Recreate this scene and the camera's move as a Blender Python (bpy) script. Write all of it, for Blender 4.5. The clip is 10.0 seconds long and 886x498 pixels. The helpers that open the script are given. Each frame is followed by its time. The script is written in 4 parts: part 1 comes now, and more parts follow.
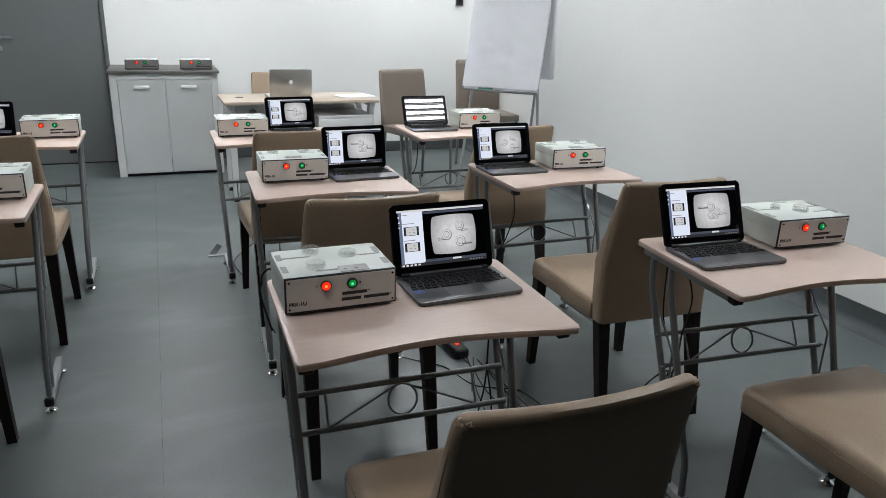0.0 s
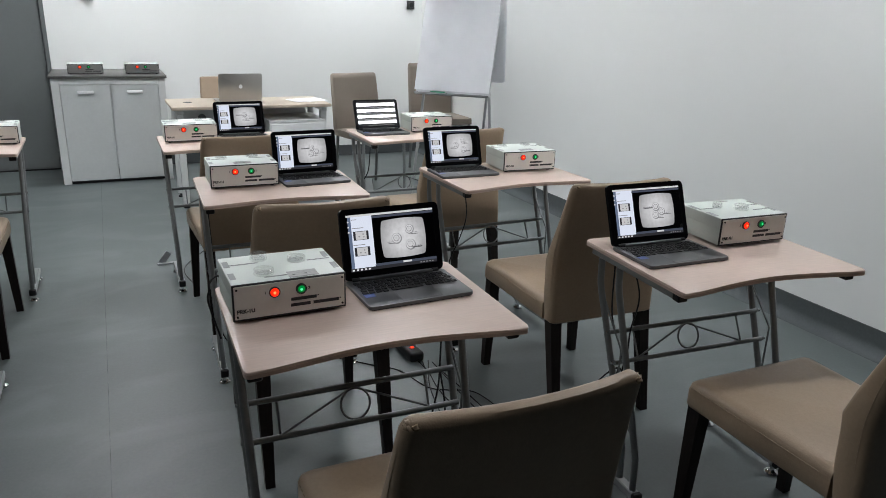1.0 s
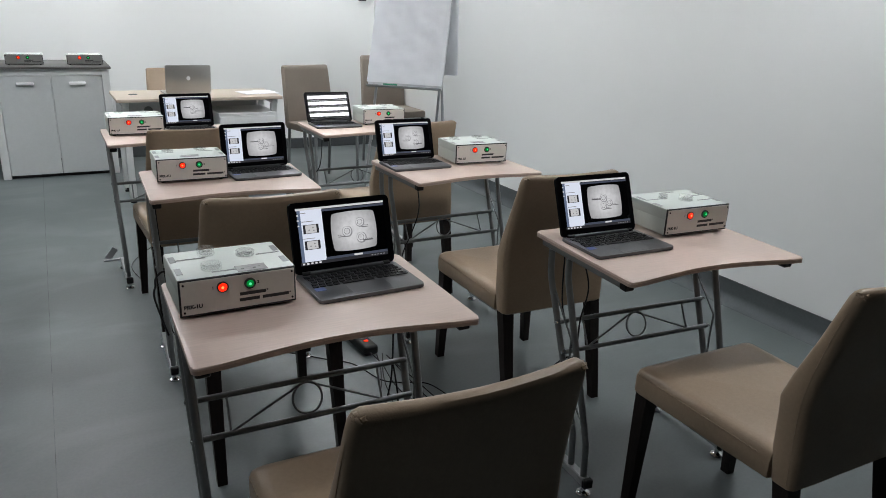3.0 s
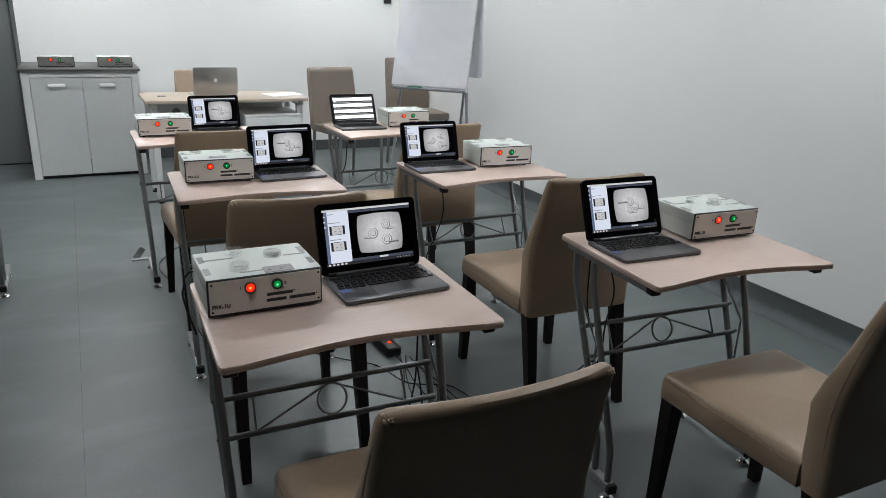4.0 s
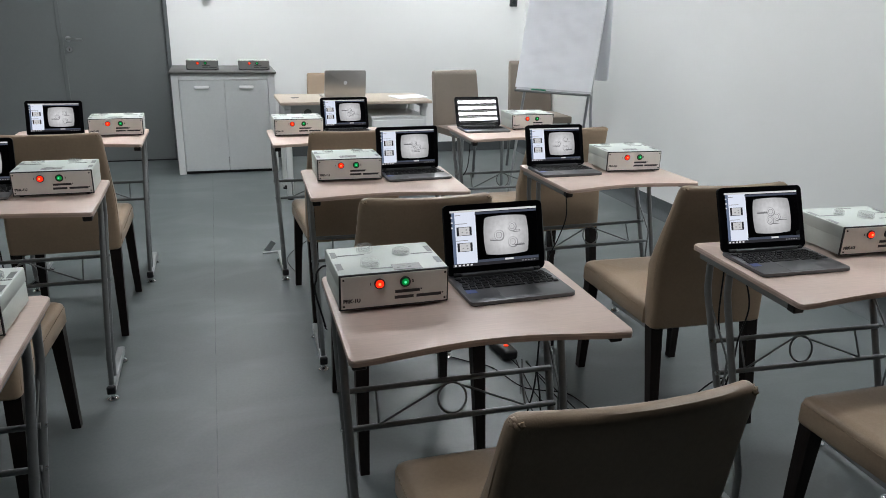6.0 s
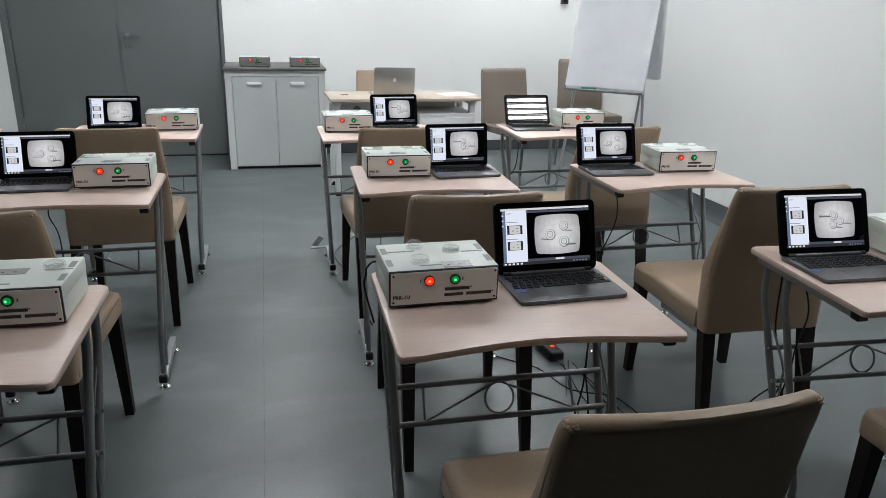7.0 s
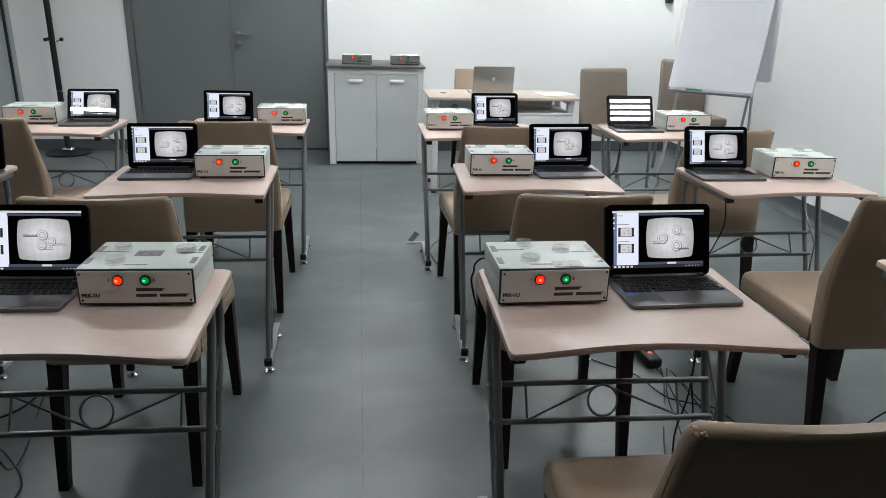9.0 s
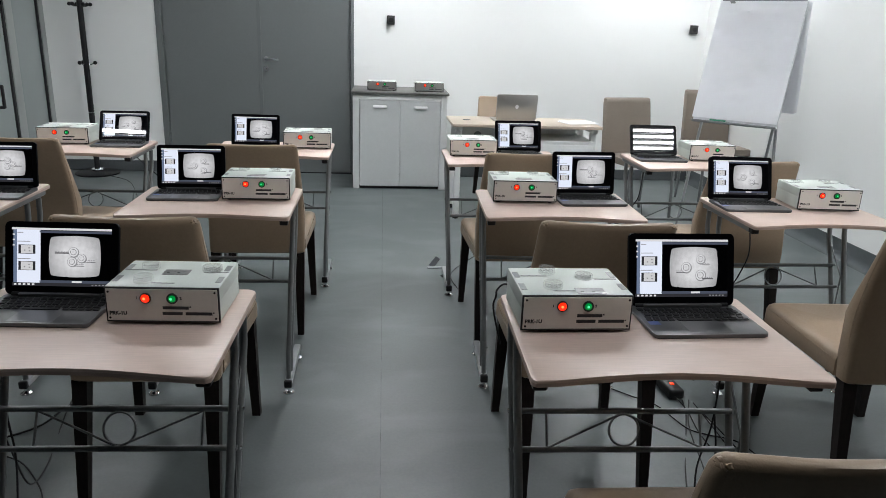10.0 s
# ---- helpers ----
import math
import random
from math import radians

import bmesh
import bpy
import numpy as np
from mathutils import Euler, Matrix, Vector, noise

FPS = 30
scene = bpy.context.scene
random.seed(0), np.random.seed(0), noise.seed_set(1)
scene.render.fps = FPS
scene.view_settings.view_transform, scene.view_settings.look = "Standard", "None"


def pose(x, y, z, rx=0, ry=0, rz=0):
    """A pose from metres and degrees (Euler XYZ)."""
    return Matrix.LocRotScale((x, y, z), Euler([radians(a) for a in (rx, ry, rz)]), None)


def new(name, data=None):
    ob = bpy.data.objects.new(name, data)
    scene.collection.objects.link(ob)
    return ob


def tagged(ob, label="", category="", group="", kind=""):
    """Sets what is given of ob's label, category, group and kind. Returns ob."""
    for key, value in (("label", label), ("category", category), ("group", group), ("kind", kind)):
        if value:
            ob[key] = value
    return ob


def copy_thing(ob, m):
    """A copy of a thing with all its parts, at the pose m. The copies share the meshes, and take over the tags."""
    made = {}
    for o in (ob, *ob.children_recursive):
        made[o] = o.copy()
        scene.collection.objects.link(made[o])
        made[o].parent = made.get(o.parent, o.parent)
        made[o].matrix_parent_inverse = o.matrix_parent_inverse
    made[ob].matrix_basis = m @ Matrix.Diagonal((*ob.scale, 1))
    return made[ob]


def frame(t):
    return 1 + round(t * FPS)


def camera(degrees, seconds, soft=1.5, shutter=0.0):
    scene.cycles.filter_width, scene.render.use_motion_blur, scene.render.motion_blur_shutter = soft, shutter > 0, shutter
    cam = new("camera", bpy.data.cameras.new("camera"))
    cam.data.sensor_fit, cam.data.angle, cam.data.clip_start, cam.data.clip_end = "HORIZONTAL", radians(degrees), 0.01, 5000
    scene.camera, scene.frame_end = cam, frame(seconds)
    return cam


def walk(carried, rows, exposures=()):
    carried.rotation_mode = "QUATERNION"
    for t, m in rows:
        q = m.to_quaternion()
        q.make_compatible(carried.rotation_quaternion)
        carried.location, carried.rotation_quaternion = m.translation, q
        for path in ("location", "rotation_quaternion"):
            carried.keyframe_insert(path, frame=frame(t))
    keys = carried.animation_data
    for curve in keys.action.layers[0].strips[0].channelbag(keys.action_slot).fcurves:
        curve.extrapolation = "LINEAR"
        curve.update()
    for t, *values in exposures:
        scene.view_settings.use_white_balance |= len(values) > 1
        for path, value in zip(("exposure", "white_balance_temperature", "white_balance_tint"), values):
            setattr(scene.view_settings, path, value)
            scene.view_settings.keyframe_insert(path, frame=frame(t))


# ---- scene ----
cam = camera(63.88, 10.0, soft=0.5)
# seconds, place in metres, turn in degrees
ROWS = [
    (0.0, 0.0935, 0.0065, 1.3607, 71.427, -1.614, -21.259),
    (0.5, 0.0994, 0.0030, 1.3612, 71.580, -1.559, -23.262),
    (1.0, 0.1074, -0.0066, 1.3635, 71.786, -1.703, -24.849),
    (1.5, 0.1126, -0.0099, 1.3621, 71.554, -1.984, -26.485),
    (2.0, 0.1131, -0.0170, 1.3660, 71.457, -1.980, -27.685),
    (2.5, 0.1173, -0.0185, 1.3643, 71.335, -2.223, -28.473),
    (4.0, 0.1088, -0.0138, 1.3648, 71.448, -2.132, -26.563),
    (4.5, 0.1014, -0.0124, 1.3663, 71.515, -1.802, -24.143),
    (5.0, 0.0940, -0.0104, 1.3660, 71.529, -1.389, -21.601),
    (5.5, 0.0866, -0.0065, 1.3644, 71.472, -1.373, -19.411),
    (7.0, 0.0688, 0.0149, 1.3561, 71.176, -1.378, -13.535),
    (7.5, 0.0570, 0.0114, 1.3566, 70.936, -1.331, -12.062),
    (8.0, 0.0392, 0.0081, 1.3567, 70.813, -1.033, -9.591),
    (8.5, 0.0239, 0.0101, 1.3581, 70.660, -0.762, -8.063),
    (9.0, 0.0069, 0.0105, 1.3557, 70.923, -1.382, -6.391),
    (9.5, 0.0003, 0.0151, 1.3554, 71.943, -1.891, -5.217),
    (10.0, -0.0018, 0.0022, 1.3557, 72.950, -1.969, -4.537),
]
walk(cam, [(t, pose(x, y, z, rx, ry, rz)) for t, x, y, z, rx, ry, rz in ROWS], [(0.0, 0.0), (1.0, -0.06), (2.5, -0.10), (4.5, -0.11), (5.5, -0.07), (7.0, 0.03), (8.5, 0.12), (10.0, 0.09)])

# ---- world, light, exposure ----
world = bpy.data.worlds.new("world")
scene.world = world
world.use_nodes = True
world.node_tree.nodes["Background"].inputs[0].default_value = (0.8, 0.88, 1.0, 1)
world.node_tree.nodes["Background"].inputs[1].default_value = 0.05
scene.view_settings.exposure = 0.0
TUBE_STRENGTH = 100.0
CEILING = 2.75
LEFT, RIGHT, BACK, REAR = -2.985, 3.045, 6.83, -3.2


# ---- materials ----
def principled(name, color, rough=0.5, metal=0.0, grain=0.0, grain_scale=40.0, stain=0.0, stain_scale=3.0, bump=0.0, bump_scale=200.0,
               stretch=(1, 1, 1), rough_var=0.0, spec=0.5, coat=0.0):
    """A surface with fine grain, broad stains and relief, in object space."""
    m = bpy.data.materials.new(name)
    m.use_nodes = True
    nt = m.node_tree
    b = nt.nodes["Principled BSDF"]
    b.inputs["Base Color"].default_value = (*color, 1)
    b.inputs["Roughness"].default_value = rough
    b.inputs["Metallic"].default_value = metal
    b.inputs["Specular IOR Level"].default_value = spec
    b.inputs["Coat Weight"].default_value = coat
    b.inputs["Coat Roughness"].default_value = 0.1
    if not (grain or stain or bump or rough_var):
        return m
    tc = nt.nodes.new("ShaderNodeTexCoord")
    mp = nt.nodes.new("ShaderNodeMapping")
    mp.inputs["Scale"].default_value = stretch
    nt.links.new(tc.outputs["Object"], mp.inputs["Vector"])

    def noise_at(scale, detail):
        n = nt.nodes.new("ShaderNodeTexNoise")
        n.inputs["Scale"].default_value = scale
        n.inputs["Detail"].default_value = detail
        nt.links.new(mp.outputs["Vector"], n.inputs["Vector"])
        return n

    last = None
    for amount, scale, detail in ((grain, grain_scale, 4), (stain, stain_scale, 5)):
        if not amount:
            continue
        n = noise_at(scale, detail)
        r = nt.nodes.new("ShaderNodeMapRange")
        r.inputs["From Min"].default_value, r.inputs["From Max"].default_value = 0.3, 0.7
        r.inputs["To Min"].default_value, r.inputs["To Max"].default_value = 1 - amount, 1 + amount
        nt.links.new(n.outputs["Fac"], r.inputs["Value"])
        mix = nt.nodes.new("ShaderNodeMix")
        mix.data_type, mix.blend_type = "RGBA", "MULTIPLY"
        mix.inputs["Factor"].default_value = 1
        if last is None:
            mix.inputs["A"].default_value = (*color, 1)
        else:
            nt.links.new(last, mix.inputs["A"])
        nt.links.new(r.outputs["Result"], mix.inputs["B"])
        last = mix.outputs["Result"]
    if last is not None:
        nt.links.new(last, b.inputs["Base Color"])
    if rough_var:
        n = noise_at(stain_scale * 2, 4)
        r = nt.nodes.new("ShaderNodeMapRange")
        r.inputs["From Min"].default_value, r.inputs["From Max"].default_value = 0.3, 0.7
        r.inputs["To Min"].default_value, r.inputs["To Max"].default_value = rough - rough_var, rough + rough_var
        nt.links.new(n.outputs["Fac"], r.inputs["Value"])
        nt.links.new(r.outputs["Result"], b.inputs["Roughness"])
    if bump:
        n = noise_at(bump_scale, 3)
        bp = nt.nodes.new("ShaderNodeBump")
        bp.inputs["Strength"].default_value = bump
        bp.inputs["Distance"].default_value = 0.002
        nt.links.new(n.outputs["Fac"], bp.inputs["Height"])
        nt.links.new(bp.outputs["Normal"], b.inputs["Normal"])
    return m


def glowing(name, color, strength, base=(0.01, 0.01, 0.01), rough=0.012):
    m = principled(name, base, rough)
    b = m.node_tree.nodes["Principled BSDF"]
    b.inputs["Emission Color"].default_value = (*color, 1)
    b.inputs["Emission Strength"].default_value = strength
    return m


WALL = principled("wall_paint", (0.80, 0.81, 0.80), 0.55, stain=0.012, stain_scale=1.3, bump=0.12, bump_scale=160)
# near-black for the unseen rear walls, keeps bounced light off the chair backs
DARKWALL = principled("bounce_dark_wall", (0.045, 0.045, 0.045), 0.7, stain=0.05, bump=0.1)
# unseen ceiling, kept dark so less light bounces down under the tables
CEIL = principled("bounce_dark_ceiling", (0.11, 0.11, 0.11), 0.8, grain=0.05, grain_scale=60)
FLOOR = principled("grey_vinyl", (0.098, 0.115, 0.116), 0.42, spec=0.60, grain=0.06, grain_scale=90, stain=0.03, stain_scale=1.2, bump=0.04, bump_scale=110, rough_var=0.02)
def worn_floor(m):
    """Cloudy, slightly paler worn patches on the vinyl."""
    nt = m.node_tree
    b = nt.nodes["Principled BSDF"]
    tc = nt.nodes.new("ShaderNodeTexCoord")
    mp = nt.nodes.new("ShaderNodeMapping")
    mp.inputs["Rotation"].default_value = (0, 0, 0.5)
    mp.inputs["Scale"].default_value = (1.0, 1.8, 1.0)
    nt.links.new(tc.outputs["Object"], mp.inputs["Vector"])
    n = nt.nodes.new("ShaderNodeTexNoise")
    n.inputs["Scale"].default_value, n.inputs["Detail"].default_value = 1.7, 10
    n.inputs["Distortion"].default_value = 1.2
    nt.links.new(mp.outputs["Vector"], n.inputs["Vector"])
    f = nt.nodes.new("ShaderNodeMapRange")
    f.inputs["From Min"].default_value, f.inputs["From Max"].default_value = 0.46, 0.70
    f.inputs["To Min"].default_value, f.inputs["To Max"].default_value = 0.0, 0.24
    nt.links.new(n.outputs["Fac"], f.inputs["Value"])
    mix = nt.nodes.new("ShaderNodeMix")
    mix.data_type = "RGBA"
    old = b.inputs["Base Color"].links[0].from_socket
    nt.links.new(f.outputs["Result"], mix.inputs["Factor"])
    nt.links.new(old, mix.inputs["A"])
    mix.inputs["B"].default_value = (0.23, 0.25, 0.255, 1)
    nt.links.new(mix.outputs["Result"], b.inputs["Base Color"])


worn_floor(FLOOR)
COVE = principled("coved_vinyl", (0.085, 0.097, 0.101), 0.62, spec=0.3, grain=0.07, grain_scale=90, stain=0.08, stain_scale=2.5)
SEAM = principled("vinyl_weld", (0.090, 0.101, 0.104), 0.5, grain=0.5, grain_scale=9)
SKIRT = principled("skirting", (0.075, 0.083, 0.088), 0.45, grain=0.06, grain_scale=60)
DOORGREY = principled("door_paint", (0.142, 0.155, 0.155), 0.42, grain=0.02, grain_scale=50, stain=0.04, stain_scale=1.5, bump=0.05, bump_scale=150)
DOORFRAME = principled("door_frame_paint", (0.13, 0.142, 0.142), 0.4, stain=0.04)
DARKGAP = principled("dark_gap", (0.012, 0.012, 0.013), 0.7)
ALU = principled("brushed_aluminium", (0.55, 0.56, 0.57), 0.35, 1.0, grain=0.05, grain_scale=150, stretch=(1, 12, 1))
POSTGREY = principled("partition_post_paint", (0.33, 0.345, 0.34), 0.4, stain=0.04)
GLASSGREY = principled("frosted_partition", (0.33, 0.365, 0.36), 0.25, stain=0.05, stain_scale=1.2)
TABLETOP = principled("pale_laminate", (0.62, 0.485, 0.42), 0.38, grain=0.055, grain_scale=14, stain=0.02, stain_scale=4, stretch=(1.2, 14, 14), bump=0.05, bump_scale=60)
EDGEBAND = principled("table_edge_band", (0.46, 0.35, 0.30), 0.4, grain=0.05, grain_scale=20)
STEEL = principled("grey_painted_steel", (0.205, 0.215, 0.218), 0.36, 0.35, grain=0.05, grain_scale=120, stain=0.06, stain_scale=9)
CHROME = principled("chrome", (0.75, 0.76, 0.77), 0.14, 1.0, grain=0.03)
BLACKPLASTIC = principled("black_plastic", (0.011, 0.011, 0.012), 0.45, spec=0.3, grain=0.1, grain_scale=80)
LEATHER = principled("taupe_leatherette", (0.333, 0.247, 0.172), 0.40, spec=0.36, grain=0.05, grain_scale=120, stain=0.06, stain_scale=5, bump=0.16, bump_scale=320, rough_var=0.06)
LEATHERGREY = principled("grey_leatherette", (0.235, 0.195, 0.16), 0.5, grain=0.05, grain_scale=120, stain=0.05, stain_scale=5, bump=0.15, bump_scale=320)
THREAD = principled("seam_thread", (0.25, 0.19, 0.13), 0.7)
WORN = principled("worn_lining", (0.34, 0.25, 0.16), 0.85, grain=0.35, grain_scale=90, bump=0.6, bump_scale=140)
DARKWOOD = principled("dark_stained_wood", (0.014, 0.010, 0.009), 0.5, spec=0.2, grain=0.25, grain_scale=20, stretch=(6, 6, 1), bump=0.05, bump_scale=90)
CASING = principled("pale_device_paint", (0.60, 0.645, 0.605), 0.42, grain=0.025, grain_scale=200, stain=0.03, stain_scale=8, bump=0.06, bump_scale=500)
PANEL = principled("device_front_panel", (0.77, 0.74, 0.695), 0.35, grain=0.02, grain_scale=120)
PANELGREY = principled("device_front_panel_metal", (0.25, 0.25, 0.245), 0.4, 0.5, grain=0.05, grain_scale=120)
PRINT = principled("black_print", (0.02, 0.02, 0.022), 0.5)
PRINTGREY = principled("small_writing", (0.034, 0.034, 0.037), 0.5)
PRINTPALE = principled("engraved_strip", (0.25, 0.265, 0.26), 0.4, 0.3, grain=0.08, grain_scale=200)
PLATE = principled("nameplate_metal", (0.27, 0.27, 0.265), 0.4, 0.6, grain=0.12, grain_scale=150)
LENSRED = glowing("red_lamp", (1.0, 0.022, 0.004), 1.3, (0.4, 0.006, 0.003))
LENSREDHOT = glowing("red_lamp_core", (1.0, 0.26, 0.07), 1.7, (0.5, 0.05, 0.01))
LENSGREEN = glowing("green_lamp", (0.0, 0.36, 0.055), 0.55, (0.0, 0.15, 0.03))
LENSGREENHOT = glowing("green_lamp_core", (0.10, 0.85, 0.40), 0.95, (0.0, 0.3, 0.08))
ACRYL = principled("clear_acrylic", (0.96, 0.98, 0.97), 0.1)
ACRYL.node_tree.nodes["Principled BSDF"].inputs["Alpha"].default_value = 0.15
BEZEL = principled("gloss_black", (0.003, 0.003, 0.004), 0.32, spec=0.07)
SCREENGLASS = principled("screen_glass", (0.003, 0.003, 0.004), 0.012, spec=0.4)
LAPGREY = principled("laptop_shell", (0.145, 0.147, 0.153), 0.34, 0.6, grain=0.04, grain_scale=300)
KEYWELL = principled("keyboard_well", (0.075, 0.076, 0.080), 0.38, 0.5, grain=0.04)
KEYCAP = principled("keycap", (0.006, 0.006, 0.007), 0.5, spec=0.22, grain=0.1, grain_scale=200)
STICKER = principled("blue_sticker", (0.03, 0.07, 0.28), 0.3)
GLOWWHITE = glowing("screen_white", (0.76, 0.81, 0.94), 0.95)
GLOWBLUE = glowing("screen_blue", (0.23, 0.30, 0.46), 0.55)
GLOWBAR = glowing("screen_bar", (0.12, 0.14, 0.20), 0.5)
GLOWPIC = glowing("screen_picture", (0.62, 0.62, 0.64), 0.9)


def shade_picture(m, x, z):
    """The picture on the display: grainy, fading towards its rim."""
    nt = m.node_tree
    b = nt.nodes["Principled BSDF"]
    tc = nt.nodes.new("ShaderNodeTexCoord")
    d = nt.nodes.new("ShaderNodeVectorMath")
    d.operation = "DISTANCE"
    d.inputs[1].default_value = (x, 0, z)
    nt.links.new(tc.outputs["Object"], d.inputs[0])
    n = nt.nodes.new("ShaderNodeTexNoise")
    n.inputs["Scale"].default_value, n.inputs["Detail"].default_value = 90, 5
    nt.links.new(tc.outputs["Object"], n.inputs["Vector"])
    f = nt.nodes.new("ShaderNodeMapRange")
    f.inputs["From Min"].default_value, f.inputs["From Max"].default_value = 0.022, 0.066
    f.inputs["To Min"].default_value, f.inputs["To Max"].default_value = 0.64, 0.30
    nt.links.new(d.outputs["Value"], f.inputs["Value"])
    g = nt.nodes.new("ShaderNodeMath")
    g.operation = "MULTIPLY_ADD"
    g.inputs[1].default_value, g.inputs[2].default_value = 0.5, 0.75
    nt.links.new(n.outputs["Fac"], g.inputs[0])
    k = nt.nodes.new("ShaderNodeMath")
    k.operation = "MULTIPLY"
    nt.links.new(f.outputs["Result"], k.inputs[0])
    nt.links.new(g.outputs["Value"], k.inputs[1])
    b.inputs["Emission Color"].default_value = (0.97, 0.97, 1.0, 1)
    nt.links.new(k.outputs["Value"], b.inputs["Emission Strength"])


shade_picture(GLOWPIC, 0.028, 0.084)
GLOWTHUMB = glowing("screen_thumbnail", (0.66, 0.66, 0.68), 0.85)
GLOWINK = glowing("screen_ink", (0.20, 0.20, 0.21), 0.6)
GLOWDARK = glowing("screen_dark", (0.05, 0.05, 0.06), 0.5)
GLOWMID = glowing("screen_mid", (0.36, 0.36, 0.38), 0.7)
GLOWLIGHT = glowing("screen_light", (0.85, 0.85, 0.88), 0.75)
# near-white base stands in for lamp reflections on the metal bar handles
HANDLE = principled("white_glint_handle", (0.92, 0.92, 0.92), 0.22, spec=0.7, grain=0.02)
SILVER = principled("silver_laptop", (0.50, 0.49, 0.47), 0.34, 0.85, grain=0.02, grain_scale=200)
CABWHITE = principled("grey_white_laminate", (0.66, 0.675, 0.67), 0.42, grain=0.02, grain_scale=60, stain=0.02, stain_scale=3)
CABDOOR = principled("cabinet_door_laminate", (0.57, 0.59, 0.59), 0.42, grain=0.02, grain_scale=60, stain=0.02, stain_scale=3)
CABTOP = principled("dark_worktop", (0.10, 0.098, 0.094), 0.4, grain=0.15, grain_scale=80)
DESKWOOD = principled("desk_wood", (0.48, 0.40, 0.32), 0.4, grain=0.09, grain_scale=12, stretch=(1.2, 16, 16))
DESKWHITE = principled("desk_white", (0.66, 0.67, 0.665), 0.42, grain=0.02, grain_scale=60)
PAPER = principled("paper", (0.92, 0.93, 0.955), 0.85, stain=0.02, stain_scale=4, bump=0.6, bump_scale=14)
LEGGREY = principled("flip_chart_leg", (0.36, 0.37, 0.38), 0.35, 0.5, grain=0.05)
BOARD = principled("board_white", (0.72, 0.73, 0.75), 0.4)
TROFFER = principled("lamp_housing", (0.75, 0.75, 0.74), 0.4, grain=0.02)
TUBE = glowing("fluorescent_tube", (0.97, 1.0, 1.03), TUBE_STRENGTH, (0.9, 0.9, 0.9), 0.4)
REDSWITCH = glowing("rocker_switch", (1.0, 0.06, 0.02), 0.9, (0.5, 0.03, 0.01))
SOCKET = principled("dark_socket", (0.022, 0.022, 0.023), 0.35, grain=0.05)


# ---- mesh helpers ----
def block(bm, x0, x1, y0, y1, z0, z1, bevel=0.0, seg=2):
    g = bmesh.ops.create_cube(bm, size=1.0)
    vs = g["verts"]
    for v in vs:
        v.co = Vector(((x0 + x1) / 2 + v.co.x * (x1 - x0), (y0 + y1) / 2 + v.co.y * (y1 - y0), (z0 + z1) / 2 + v.co.z * (z1 - z0)))
    if bevel:
        es = list({e for v in vs for e in v.link_edges})
        bmesh.ops.bevel(bm, geom=es, offset=bevel, segments=seg, profile=0.5, affect="EDGES")
    return bm


def rod(bm, path, r, n=10, cap=True):
    """A round tube along a list of points."""
    pts = [Vector(p) for p in path]
    rings = []
    side = None
    for i, p in enumerate(pts):
        d = ((pts[min(i + 1, len(pts) - 1)] - p).normalized() + (p - pts[max(i - 1, 0)]).normalized())
        d = d.normalized() if d.length > 1e-6 else Vector((0, 0, 1))
        if side is None:
            side = d.orthogonal().normalized()
        side = (side - d * side.dot(d)).normalized()
        up = d.cross(side)
        rr = r[i] if isinstance(r, (list, tuple)) else r
        rings.append([bm.verts.new(p + rr * (side * math.cos(a) + up * math.sin(a))) for a in (2 * math.pi * k / n for k in range(n))])
    for a, b in zip(rings, rings[1:]):
        for k in range(n):
            bm.faces.new((a[k], a[(k + 1) % n], b[(k + 1) % n], b[k]))
    if cap:
        bm.faces.new(rings[0][::-1])
        bm.faces.new(rings[-1])
    return bm


def lathe(bm, profile, cx=0.0, cy=0.0, n=20):
    """Turned shape from (radius, height) pairs, closed at radius 0."""
    rings = []
    for r, z in profile:
        if r < 1e-6:
            rings.append([bm.verts.new((cx, cy, z))])
        else:
            rings.append([bm.verts.new((cx + r * math.cos(2 * math.pi * k / n), cy + r * math.sin(2 * math.pi * k / n), z)) for k in range(n)])
    for a, b in zip(rings, rings[1:]):
        for k in range(n):
            j = (k + 1) % n
            q = [a[k % len(a)], a[j % len(a)], b[j % len(b)], b[k % len(b)]]
            q = list(dict.fromkeys(q))
            if len(q) > 2:
                bm.faces.new(q)
    return bm


def slab(bm, outline, z0, z1, bevel=0.0, seg=2):
    """A flat piece with the given outline (x, y), from z0 to z1."""
    lo = [bm.verts.new((x, y, z0)) for x, y in outline]
    hi = [bm.verts.new((x, y, z1)) for x, y in outline]
    n = len(outline)
    bm.faces.new(lo[::-1])
    top = bm.faces.new(hi)
    for k in range(n):
        bm.faces.new((lo[k], lo[(k + 1) % n], hi[(k + 1) % n], hi[k]))
    if bevel:
        es = [e for e in top.edges]
        bmesh.ops.bevel(bm, geom=es, offset=bevel, segments=seg, profile=0.5, affect="EDGES")
    return bm


def loft(bm, sections):
    """A skin through closed sections of equal length, capped."""
    rings = [[bm.verts.new(p) for p in s] for s in sections]
    n = len(rings[0])
    for a, b in zip(rings, rings[1:]):
        for k in range(n):
            bm.faces.new((a[k], a[(k + 1) % n], b[(k + 1) % n], b[k]))
    bm.faces.new(rings[0][::-1])
    bm.faces.new(rings[-1])
    return bm


def rounded(w, d, r, n=5, cx=0.0, cy=0.0):
    pts = []
    for sx, sy, a0 in ((1, 1, 0), (-1, 1, 90), (-1, -1, 180), (1, -1, 270)):
        for k in range(n + 1):
            a = radians(a0 + 90 * k / n)
            pts.append((cx + sx * (w / 2 - r) + r * math.cos(a), cy + sy * (d / 2 - r) + r * math.sin(a)))
    return pts


